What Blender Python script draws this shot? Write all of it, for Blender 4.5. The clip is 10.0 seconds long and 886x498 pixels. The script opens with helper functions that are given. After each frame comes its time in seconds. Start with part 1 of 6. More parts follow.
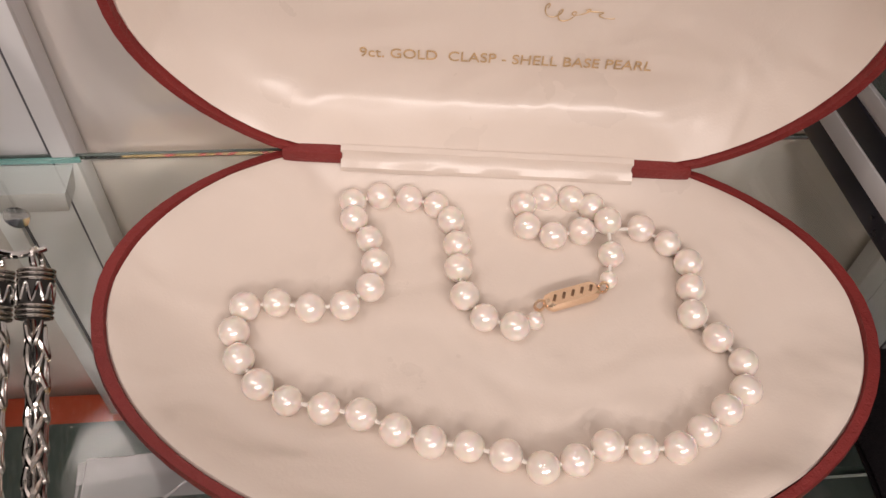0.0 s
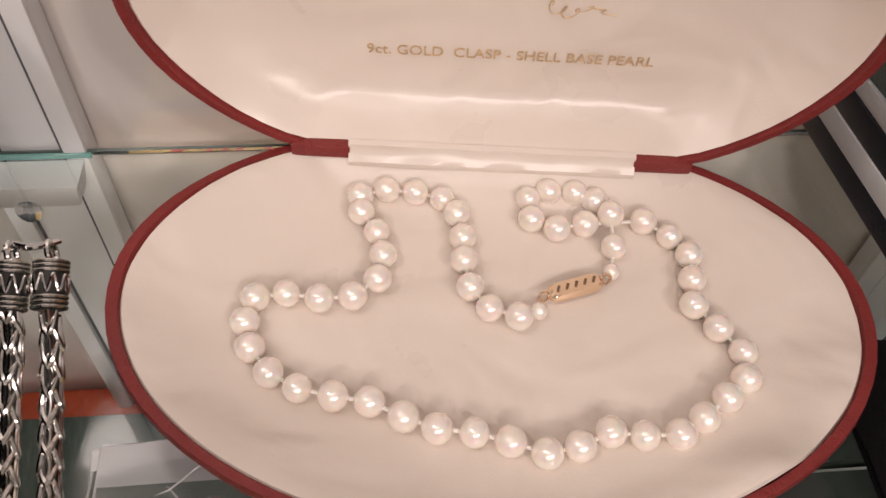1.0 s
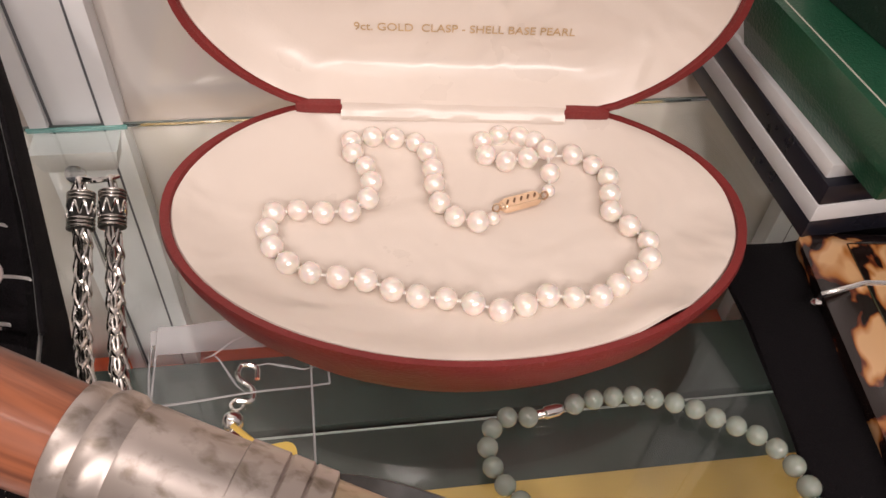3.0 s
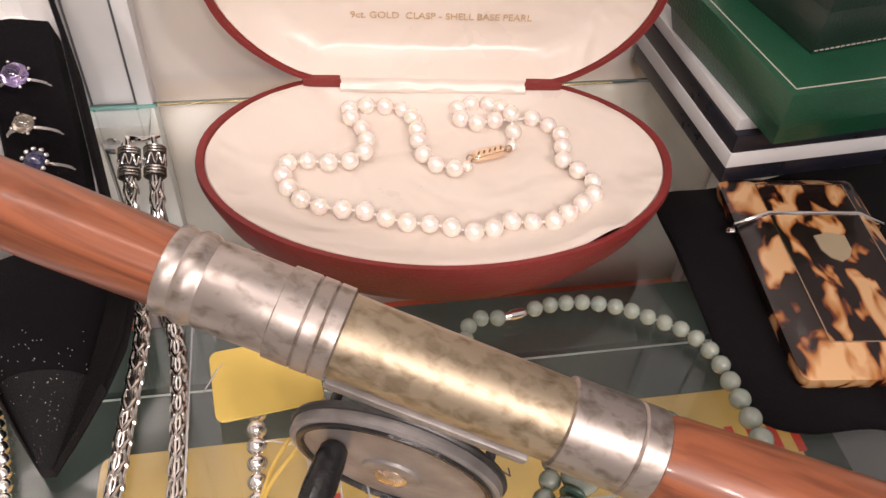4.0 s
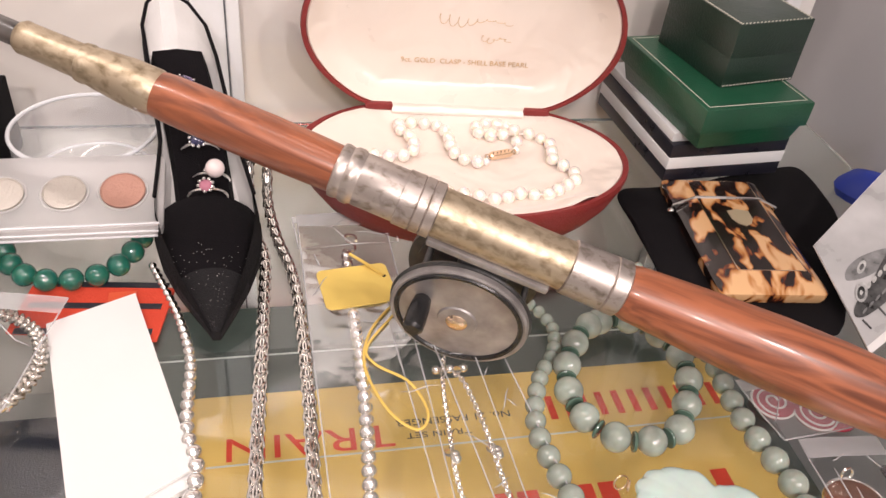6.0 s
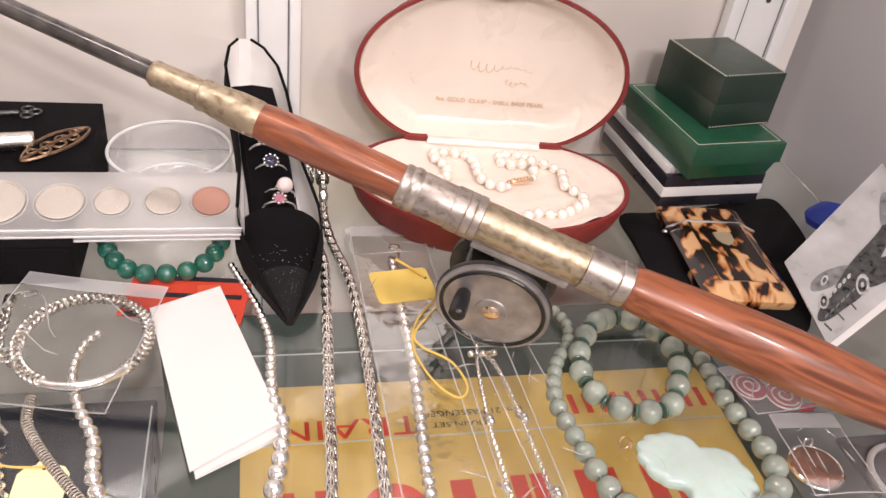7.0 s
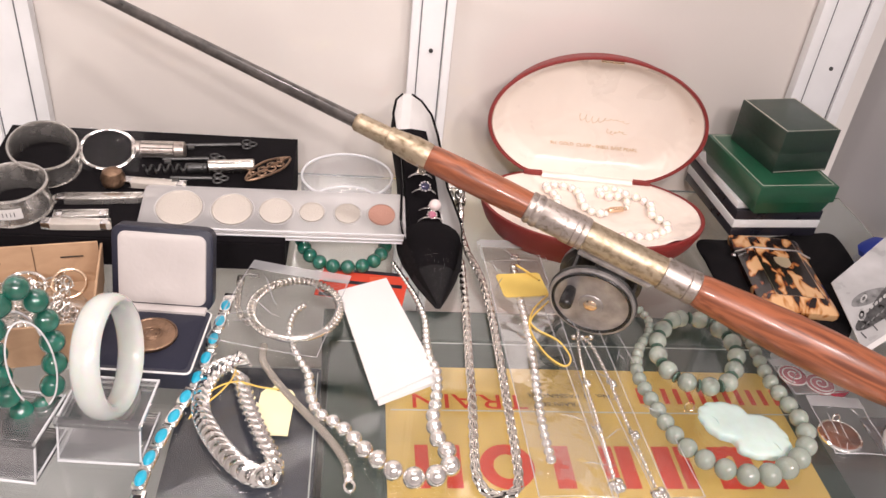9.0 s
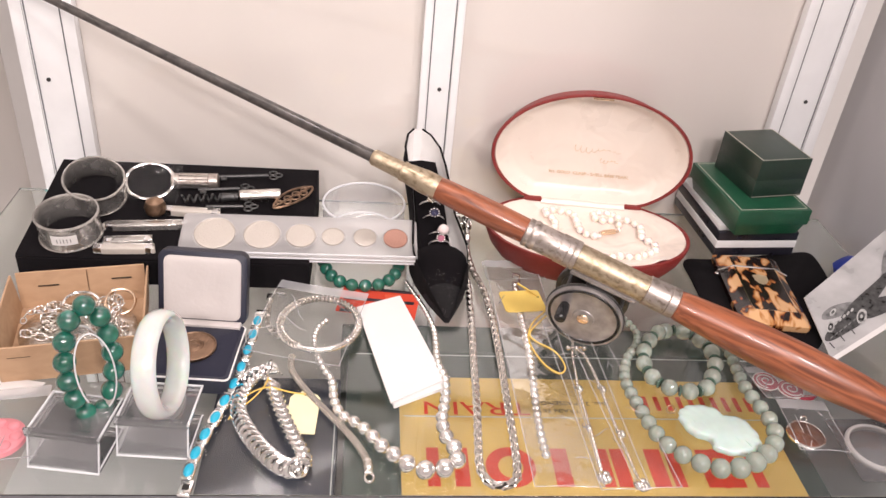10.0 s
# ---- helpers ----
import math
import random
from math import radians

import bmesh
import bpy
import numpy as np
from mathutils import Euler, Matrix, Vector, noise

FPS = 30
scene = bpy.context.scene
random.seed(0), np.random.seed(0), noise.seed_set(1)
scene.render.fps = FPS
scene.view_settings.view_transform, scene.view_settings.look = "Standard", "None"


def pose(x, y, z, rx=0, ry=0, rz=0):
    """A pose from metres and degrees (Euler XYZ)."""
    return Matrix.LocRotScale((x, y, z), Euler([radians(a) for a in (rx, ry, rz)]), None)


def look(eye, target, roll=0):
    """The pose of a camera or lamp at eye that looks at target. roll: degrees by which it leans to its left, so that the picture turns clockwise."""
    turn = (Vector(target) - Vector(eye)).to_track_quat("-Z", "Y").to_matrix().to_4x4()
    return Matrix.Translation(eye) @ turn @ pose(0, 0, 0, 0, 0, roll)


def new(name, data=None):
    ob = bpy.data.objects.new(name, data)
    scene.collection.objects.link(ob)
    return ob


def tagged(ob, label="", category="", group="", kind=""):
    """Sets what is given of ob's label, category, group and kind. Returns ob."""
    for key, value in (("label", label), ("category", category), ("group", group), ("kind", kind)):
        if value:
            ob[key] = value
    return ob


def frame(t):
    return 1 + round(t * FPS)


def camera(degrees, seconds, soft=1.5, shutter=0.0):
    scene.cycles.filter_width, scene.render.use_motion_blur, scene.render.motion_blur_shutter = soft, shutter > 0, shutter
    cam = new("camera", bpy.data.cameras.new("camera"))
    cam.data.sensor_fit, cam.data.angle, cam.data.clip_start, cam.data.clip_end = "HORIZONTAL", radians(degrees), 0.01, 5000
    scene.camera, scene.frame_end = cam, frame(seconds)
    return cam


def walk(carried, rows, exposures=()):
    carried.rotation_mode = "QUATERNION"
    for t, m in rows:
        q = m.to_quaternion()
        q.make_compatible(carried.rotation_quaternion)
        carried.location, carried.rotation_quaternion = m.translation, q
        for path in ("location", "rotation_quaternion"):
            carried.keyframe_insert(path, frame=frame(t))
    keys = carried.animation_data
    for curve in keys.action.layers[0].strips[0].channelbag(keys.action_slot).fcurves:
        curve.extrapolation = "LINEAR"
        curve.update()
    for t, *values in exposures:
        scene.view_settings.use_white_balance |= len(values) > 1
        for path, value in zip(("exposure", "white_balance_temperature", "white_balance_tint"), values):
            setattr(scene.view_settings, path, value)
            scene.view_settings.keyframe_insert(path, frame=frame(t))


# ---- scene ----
cam = camera(57.73, 10.0)
PATH = [
    (0, (0.00777, 0.04525, 0.18048), (0.08209, 0.57087, -0.48338), 4.06),
    (0.5, (0.00643, 0.04416, 0.18024), (0.07897, 0.57122, -0.48266), 4.05),
    (1, (0.00634, 0.04133, 0.18231), (0.07870, 0.56726, -0.48151), 3.91),
    (1.5, (0.00714, 0.03722, 0.18505), (0.07877, 0.56400, -0.47817), 3.86),
    (2, (0.00054, 0.02162, 0.19209), (0.07295, 0.54962, -0.47008), 3.53),
    (2.2, (0.00195, 0.01302, 0.19750), (0.08235, 0.54438, -0.46106), 3.78),
    (3.5, (-0.00560, -0.04970, 0.20908), (0.10583, 0.51750, -0.41411), 4.00),
    (4, (-0.01177, -0.08343, 0.22292), (0.11326, 0.49253, -0.38956), 4.41),
    (4.5, (-0.02739, -0.11993, 0.22992), (0.11718, 0.48499, -0.34945), 5.16),
    (5, (-0.04250, -0.15859, 0.24278), (0.11177, 0.46315, -0.31591), 5.48),
    (5.5, (-0.05476, -0.18347, 0.24725), (0.10896, 0.44960, -0.29582), 6.06),
    (7, (-0.11030, -0.27069, 0.28350), (0.07908, 0.39502, -0.20992), 8.51),
    (7.5, (-0.12747, -0.30443, 0.29943), (0.03399, 0.37891, -0.17960), 8.00),
    (8, (-0.14011, -0.33540, 0.31203), (-0.00410, 0.35859, -0.15954), 7.64),
    (8.5, (-0.15250, -0.35843, 0.32663), (-0.04013, 0.34192, -0.14175), 6.90),
    (9, (-0.15774, -0.38869, 0.34792), (-0.06003, 0.30895, -0.12774), 6.59),
    (9.5, (-0.15690, -0.41516, 0.36594), (-0.06901, 0.28841, -0.10286), 6.02),
    (10, (-0.16229, -0.44080, 0.38602), (-0.07733, 0.26808, -0.07526), 5.66),
]
EXPOSURES = [(0.0, -0.66, 6500, 10), (1.5, -0.60, 6500, 10), (2.2, -0.50, 6480, 10), (3.5, -0.30, 6420, 10), (4.5, -0.08, 6390, 10), (5.7, 0.08, 6360, 10), (7.0, 0.05, 6300, 10), (10.0, 0.12, 6240, 10)]
walk(cam, [(t, look(eye, target, roll)) for t, eye, target, roll in PATH], EXPOSURES)

# ---- light ----
world = bpy.data.worlds.new("world")
world.use_nodes = True
world.node_tree.nodes["Background"].inputs[0].default_value = (0.9, 0.93, 1.0, 1)
world.node_tree.nodes["Background"].inputs[1].default_value = 0.05
scene.world = world


def lamp(name, m, power, sx, sy, colour=(1, 0.868, 0.825), shape="RECTANGLE"):
    d = bpy.data.lights.new(name, "AREA")
    d.shape, d.size, d.size_y, d.energy, d.color = shape, sx, sy, power, colour
    ob = new(name, d)
    ob.matrix_world = m
    return ob


lamp("cabinet_tube_light", look((-0.20, -0.05, 0.68), (-0.14, 0.06, 0.0)), 1.05, 0.60, 0.04)
for sx, sy, sz, power in ((0.80, -1.25, 1.40, 10.5), (-0.41, -1.73, 1.50, 18.0), (0.30, -1.90, 1.50, 12.5)):
    lamp("shop_ceiling_light", look((sx, sy, sz), (-0.05, 0.05, 0.0)), power, 0.14, 0.14, shape="DISK")
# Two unseen discs added in the cabinet for wall fill and highlights.
for sx, sy, power in ((-0.30, 0.02, 0.75), (0.06, 0.05, 0.16)):
    lamp("added_cabinet_fill", look((sx, sy, 0.69), (sx * 0.8, sy + 0.06, 0.0)), power, 0.07, 0.07, shape="DISK")
# Unseen panel added to brighten the room and what reflects it.
lamp("room_fill_panel", look((0.7, -2.4, 2.3), (0.7, -2.4, 0.0)), 42.0, 2.0, 1.2)

# ---- materials ----


def mat(name, colour, rough=0.5, metal=0.0, bump=0.0, scale=200.0, vary=0.0, vscale=25.0, **inputs):
    m = bpy.data.materials.new(name)
    m.use_nodes = True
    nt = m.node_tree
    p = nt.nodes["Principled BSDF"]
    p.inputs["Base Color"].default_value = (*colour, 1)
    p.inputs["Roughness"].default_value = rough
    p.inputs["Metallic"].default_value = metal
    for k, v in inputs.items():
        p.inputs[k.replace("_", " ")].default_value = v
    co = nt.nodes.new("ShaderNodeTexCoord")
    if vary:
        n = nt.nodes.new("ShaderNodeTexNoise")
        n.inputs["Scale"].default_value, n.inputs["Detail"].default_value = vscale, 6
        nt.links.new(co.outputs["Object"], n.inputs["Vector"])
        r = nt.nodes.new("ShaderNodeValToRGB")
        r.color_ramp.elements[0].position, r.color_ramp.elements[1].position = 0.3, 0.7
        r.color_ramp.elements[0].color = (*[c * (1 - vary) for c in colour], 1)
        r.color_ramp.elements[1].color = (*[min(1, c * (1 + vary * 0.6)) for c in colour], 1)
        nt.links.new(n.outputs["Fac"], r.inputs["Fac"])
        nt.links.new(r.outputs["Color"], p.inputs["Base Color"])
        q = nt.nodes.new("ShaderNodeMath")
        q.operation = "MULTIPLY_ADD"
        q.inputs[1].default_value, q.inputs[2].default_value = 0.25, rough - 0.12
        nt.links.new(n.outputs["Fac"], q.inputs[0])
        nt.links.new(q.outputs[0], p.inputs["Roughness"])
    if bump:
        n = nt.nodes.new("ShaderNodeTexNoise")
        n.inputs["Scale"].default_value, n.inputs["Detail"].default_value = scale, 5
        nt.links.new(co.outputs["Object"], n.inputs["Vector"])
        b = nt.nodes.new("ShaderNodeBump")
        b.inputs["Strength"].default_value, b.inputs["Distance"].default_value = bump, 0.001
        nt.links.new(n.outputs["Fac"], b.inputs["Height"])
        nt.links.new(b.outputs["Normal"], p.inputs["Normal"])
    return m


def grain_mat(name, dark, light, rough, stretch, scale=60.0, coat=0.4, low=0.35, high=0.65, detail=8, distort=1.0, bump=0.1):
    """Streaked material: noise stretched along the local axes."""
    m = mat(name, light, rough, Coat_Weight=coat, Coat_Roughness=0.12)
    nt = m.node_tree
    p = nt.nodes["Principled BSDF"]
    co = nt.nodes.new("ShaderNodeTexCoord")
    mp = nt.nodes.new("ShaderNodeMapping")
    mp.inputs["Scale"].default_value = stretch
    n = nt.nodes.new("ShaderNodeTexNoise")
    n.inputs["Scale"].default_value, n.inputs["Detail"].default_value, n.inputs["Distortion"].default_value = scale, detail, distort
    r = nt.nodes.new("ShaderNodeValToRGB")
    r.color_ramp.elements[0].position, r.color_ramp.elements[1].position = low, high
    r.color_ramp.elements[0].color, r.color_ramp.elements[1].color = (*dark, 1), (*light, 1)
    nt.links.new(co.outputs["Object"], mp.inputs["Vector"])
    nt.links.new(mp.outputs["Vector"], n.inputs["Vector"])
    nt.links.new(n.outputs["Fac"], r.inputs["Fac"])
    nt.links.new(r.outputs["Color"], p.inputs["Base Color"])
    if bump:
        b = nt.nodes.new("ShaderNodeBump")
        b.inputs["Strength"].default_value, b.inputs["Distance"].default_value = bump, 0.0005
        nt.links.new(n.outputs["Fac"], b.inputs["Height"])
        nt.links.new(b.outputs["Normal"], p.inputs["Normal"])
    return m


def clear_mat(name, tint=(1, 1, 1), gloss=0.1, rough=0.05, bump=0.0, scale=60.0, haze=0.0, share=1.0):
    """Thin clear film: mostly see-through, with gloss that grows at a slant and a little haze."""
    m = bpy.data.materials.new(name)
    m.use_nodes = True
    nt = m.node_tree
    nt.nodes.remove(nt.nodes["Principled BSDF"])
    out = nt.nodes["Material Output"]
    tr, gl, mx = nt.nodes.new("ShaderNodeBsdfTransparent"), nt.nodes.new("ShaderNodeBsdfGlossy"), nt.nodes.new("ShaderNodeMixShader")
    tr.inputs[0].default_value = (*tint, 1)
    gl.inputs["Roughness"].default_value = rough
    fr = nt.nodes.new("ShaderNodeFresnel")
    fr.inputs[0].default_value = 1.45
    ad = nt.nodes.new("ShaderNodeMath")
    ad.operation = "MULTIPLY_ADD"
    ad.inputs[1].default_value, ad.inputs[2].default_value = share, gloss
    nt.links.new(fr.outputs[0], ad.inputs[0])
    nt.links.new(ad.outputs[0], mx.inputs[0])
    first = tr
    if haze:
        df, m2 = nt.nodes.new("ShaderNodeBsdfDiffuse"), nt.nodes.new("ShaderNodeMixShader")
        df.inputs[0].default_value = (0.85, 0.85, 0.87, 1)
        m2.inputs[0].default_value = haze
        nt.links.new(tr.outputs[0], m2.inputs[1])
        nt.links.new(df.outputs[0], m2.inputs[2])
        first = m2
    nt.links.new(first.outputs[0], mx.inputs[1])
    nt.links.new(gl.outputs[0], mx.inputs[2])
    nt.links.new(mx.outputs[0], out.inputs[0])
    if bump:
        co, n, b = nt.nodes.new("ShaderNodeTexCoord"), nt.nodes.new("ShaderNodeTexNoise"), nt.nodes.new("ShaderNodeBump")
        n.inputs["Scale"].default_value, n.inputs["Detail"].default_value = scale, 2
        b.inputs["Strength"].default_value, b.inputs["Distance"].default_value = bump, 0.004
        nt.links.new(co.outputs["Object"], n.inputs["Vector"])
        nt.links.new(n.outputs["Fac"], b.inputs["Height"])
        nt.links.new(b.outputs["Normal"], gl.inputs["Normal"])
        nt.links.new(b.outputs["Normal"], fr.inputs["Normal"])
    return m


def satin_mat(name, colour):
    """Woven satin: fine twill bump, soft creases and a silky gloss."""
    m = mat(name, colour, 0.30, vary=0.03, vscale=30, Coat_Weight=0.6, Coat_Roughness=0.36, Sheen_Weight=0.5, Sheen_Roughness=0.3)
    nt = m.node_tree
    p = nt.nodes["Principled BSDF"]
    co, w, n, b1, b2 = (nt.nodes.new("ShaderNode" + k) for k in ("TexCoord", "TexNoise", "TexNoise", "Bump", "Bump"))
    w.inputs["Scale"].default_value, w.inputs["Distortion"].default_value, w.inputs["Detail"].default_value = 1500, 0.6, 2
    n.inputs["Scale"].default_value, n.inputs["Detail"].default_value, n.inputs["Distortion"].default_value = 26, 2, 0.6
    b1.inputs["Strength"].default_value, b1.inputs["Distance"].default_value = 0.8, 0.006
    b2.inputs["Strength"].default_value, b2.inputs["Distance"].default_value = 0.14, 0.0003
    nt.links.new(co.outputs["Object"], w.inputs["Vector"])
    nt.links.new(co.outputs["Object"], n.inputs["Vector"])
    nt.links.new(n.outputs["Fac"], b1.inputs["Height"])
    nt.links.new(w.outputs["Fac"], b2.inputs["Height"])
    nt.links.new(b1.outputs["Normal"], b2.inputs["Normal"])
    nt.links.new(b2.outputs["Normal"], p.inputs["Normal"])
    nt.links.new(b1.outputs["Normal"], p.inputs["Coat Normal"])
    return m


PANEL = mat("glossy_cream_panel", (0.69, 0.645, 0.60), 0.24, vary=0.05, vscale=4, Coat_Weight=1.0, Coat_Roughness=0.015, Coat_IOR=1.8)
SIDE = mat("grey_laminate", (0.50, 0.49, 0.50), 0.35, vary=0.06, vscale=4)
WHITE_METAL = mat("white_painted_metal", (0.80, 0.80, 0.80), 0.35, vary=0.04, vscale=40)
SLOT = mat("dark_slot_shade_and_trim", (0.12, 0.12, 0.13), 0.7)
CHROME = mat("chrome", (0.82, 0.82, 0.84), 0.12, 1.0)
SHELF = mat("shelf_glass", (0.93, 0.985, 0.965), 0.0, Transmission_Weight=1.0, IOR=1.5)
EDGE = mat("green_glass_edge", (0.16, 0.36, 0.33), 0.2)
DARKEDGE = mat("grey_green_glass_edge", (0.13, 0.16, 0.15), 0.3)
BRACKET = mat("grey_white_bracket", (0.55, 0.54, 0.53), 0.45, vary=0.05, vscale=40)
WALL = mat("room_plaster", (0.75, 0.73, 0.71), 0.8, vary=0.05, vscale=2)
FLOOR = mat("grey_base_board", (0.42, 0.41, 0.40), 0.4, vary=0.08, vscale=6)
RED = mat("red_leatherette", (0.215, 0.022, 0.020), 0.5, bump=0.5, scale=900, vary=0.12, vscale=60)
SATIN = satin_mat("cream_satin", (0.765, 0.675, 0.595))
SATIN.node_tree.nodes["Principled BSDF"].inputs["Sheen Weight"].default_value = 0.35
PEARL = mat("cream_pearl", (0.93, 0.835, 0.755), 0.25, 0.18, vary=0.03, vscale=120, Coat_Weight=1.0, Coat_Roughness=0.07, Coat_IOR=1.9, IOR=1.7, Subsurface_Weight=0.25, Subsurface_Scale=0.002)
THREAD = mat("white_thread", (0.8, 0.76, 0.7), 0.8)
GOLD = mat("yellow_gold", (0.90, 0.69, 0.50), 0.18, 1.0, bump=0.1, scale=800)
GILT = mat("gilt_lettering", (0.64, 0.46, 0.26), 0.40, 0.3, vary=0.25, vscale=600)
SILVER = mat("bright_silver", (0.97, 0.96, 0.945), 0.09, 1.0, bump=0.05, scale=500)
CHAINSILVER = mat("dark_polished_silver", (0.80, 0.775, 0.74), 0.16, 1.0)
OLDSILVER = mat("oxidised_silver", (0.70, 0.67, 0.62), 0.22, 1.0, bump=0.25, scale=900, vary=0.3, vscale=300)
# Near-black: tarnish, writing and holes, plus shade put in between chain links.
TARNISH_SHADE = mat("tarnish_and_gap_shade", (0.035, 0.033, 0.03), 0.5, 0.6)
PEWTER = mat("worn_pewter", (0.56, 0.54, 0.51), 0.24, 0.80, bump=0.35, scale=260, vary=0.3, vscale=80)
WOOD = grain_mat("red_rosewood", (0.118, 0.031, 0.013), (0.335, 0.104, 0.044), 0.38, (46, 46, 5), 2.2, coat=0.28, low=0.31, high=0.59, detail=12, distort=2.6, bump=0.15)
NICKEL = grain_mat("worn_nickel_brass", (0.19, 0.155, 0.115), (0.460, 0.408, 0.375), 0.40, (34, 34, 26), 9.0, coat=0.0, low=0.24, high=0.50, detail=12, distort=0.3)
NICKEL.node_tree.nodes["Principled BSDF"].inputs["Metallic"].default_value = 0.9
BRASS = grain_mat("worn_brass", (0.21, 0.160, 0.095), (0.480, 0.395, 0.285), 0.45, (34, 34, 24), 9.0, coat=0.0, low=0.26, high=0.54, detail=12, distort=0.3)
BRASS.node_tree.nodes["Principled BSDF"].inputs["Metallic"].default_value = 0.9
BLANK = mat("dark_cane", (0.055, 0.048, 0.044), 0.32, bump=0.4, scale=160, vary=0.75, vscale=150, Coat_Weight=0.4)
GUNMETAL = mat("worn_gunmetal", (0.36, 0.335, 0.325), 0.42, 0.6, bump=0.25, scale=300, vary=0.4, vscale=70)
DARKMETAL = mat("dark_gunmetal", (0.10, 0.10, 0.10), 0.4, 0.8, vary=0.3, vscale=150)
EBONITE = mat("black_ebonite", (0.012, 0.012, 0.013), 0.25, bump=0.3, scale=500)
VELVET = mat("black_velvet", (0.006, 0.005, 0.006), 0.95, bump=0.6, scale=1500, Sheen_Weight=0.015, Specular_IOR_Level=0.12)
GLITTER = mat("black_glitter_cloth", (0.008, 0.007, 0.008), 0.7, bump=1.0, scale=1400, Specular_IOR_Level=0.25)
INSOLE = mat("white_leather", (0.80, 0.78, 0.76), 0.5, bump=0.2, scale=600, vary=0.06, vscale=60)
GREEN = mat("green_leather", (0.010, 0.075, 0.036), 0.33, bump=0.35, scale=900, vary=0.15, vscale=40, Coat_Weight=0.25, Coat_Roughness=0.2)
DARKGREEN = mat("dark_green_leather", (0.012, 0.030, 0.020), 0.36, bump=0.35, scale=900, vary=0.2, vscale=50, Coat_Weight=0.25, Coat_Roughness=0.25)
STITCH = mat("cream_stitching", (0.55, 0.53, 0.45), 0.7)
BLACKCARD = mat("black_gloss_card", (0.016, 0.016, 0.024), 0.3, vary=0.2, vscale=40)
WHITECARD = mat("white_card", (0.80, 0.80, 0.80), 0.5, vary=0.04, vscale=30)
GREYCARD = mat("pale_grey_card", (0.55, 0.54, 0.55), 0.5, vary=0.05, vscale=30)
PAPER = mat("white_paper", (0.73, 0.715, 0.70), 0.7, bump=0.15, scale=80, vary=0.03, vscale=20)
TAG = mat("yellow_tag_card", (0.80, 0.58, 0.14), 0.65, vary=0.06, vscale=60)
PALETAG = mat("pale_yellow_tag_card", (0.86, 0.80, 0.50), 0.65, vary=0.05, vscale=60)
STRING = mat("yellow_string", (0.75, 0.52, 0.12), 0.8, bump=0.5, scale=1500)
CARDBOARD = grain_mat("brown_cardboard", (0.40, 0.25, 0.145), (0.50, 0.33, 0.20), 0.75, (6, 10, 10), 9, coat=0, low=0.25, high=0.75)
NAVY = mat("navy_velvet", (0.009, 0.010, 0.026), 0.85, bump=0.4, scale=1500, Sheen_Weight=0.06)
NAVYCASE = mat("navy_leatherette", (0.014, 0.016, 0.032), 0.42, bump=0.4, scale=900, vary=0.2, vscale=40)
GREYSATIN = mat("grey_white_satin", (0.54, 0.50, 0.48), 0.5, bump=0.2, scale=300, vary=0.06, vscale=30, Sheen_Weight=0.3)
BRONZE = mat("bronze_medal", (0.27, 0.175, 0.115), 0.36, 0.9, bump=0.6, scale=350, vary=0.35, vscale=120)
COPPER = mat("copper_coin", (0.50, 0.28, 0.22), 0.42, 0.7, bump=0.5, scale=700)
CUPRO = mat("silver_coin", (0.56, 0.52, 0.47), 0.48, 0.7, bump=0.5, scale=700)
FROST = mat("clear_moulded_plastic", (0.86, 0.84, 0.83), 0.30, Transmission_Weight=0.55, IOR=1.3, Alpha=0.68)
ACRYLIC = clear_mat("clear_acrylic", (0.985, 0.99, 0.99), 0.05, 0.03, haze=0.11)
# Near-white edge strips paint in the light that clear plastic edges catch.
ACRYLIC_EDGE = mat("acrylic_edge_glint", (0.93, 0.94, 0.96), 0.12, Transmission_Weight=0.35, IOR=1.3)
BAG = clear_mat("clear_plastic_bag", (0.99, 0.99, 0.99), 0.006, 0.07, 0.28, 60, haze=0.012, share=0.30)
CLOUDY = clear_mat("cloudy_clear_plastic", (0.97, 0.97, 0.98), 0.03, 0.08, haze=0.28, share=0.25)
# Pale haze paints in the glints along bag seams and creases.
SEAM_GLINT = clear_mat("bag_seam_glint", (0.97, 0.97, 0.97), 0.06, 0.12, haze=0.30, share=0.5)
CRYSTAL = mat("clear_crystal", (0.96, 0.96, 0.97), 0.02, Transmission_Weight=1.0, IOR=1.45)
AGATE = mat("green_agate", (0.028, 0.205, 0.145), 0.10, vary=0.70, vscale=60, Coat_Weight=1.0, Coat_Roughness=0.04, Transmission_Weight=0.35, Subsurface_Weight=0.3, Subsurface_Scale=0.004)
JADE = mat("grey_green_jade", (0.295, 0.335, 0.285), 0.13, vary=0.42, vscale=70, Coat_Weight=0.7, Coat_Roughness=0.04, Subsurface_Weight=0.2, Subsurface_Scale=0.003)
DARKJADE = mat("dark_green_jade", (0.07, 0.12, 0.09), 0.2, vary=0.3, vscale=150, Coat_Weight=0.4)
ICEJADE = mat("pale_ice_jade", (0.53, 0.655, 0.615), 0.22, bump=0.25, scale=120, vary=0.12, vscale=45, Coat_Weight=0.4, Coat_Roughness=0.1, Subsurface_Weight=0.3, Subsurface_Scale=0.004)
WHITEJADE = mat("white_green_jade", (0.78, 0.83, 0.80), 0.13, vary=0.10, vscale=40, Coat_Weight=0.6, Coat_Roughness=0.04, Transmission_Weight=0.3, IOR=1.4, Subsurface_Weight=0.4, Subsurface_Scale=0.006)
TURQ = mat("turquoise", (0.02, 0.42, 0.62), 0.3, vary=0.15, vscale=150, Coat_Weight=0.4)
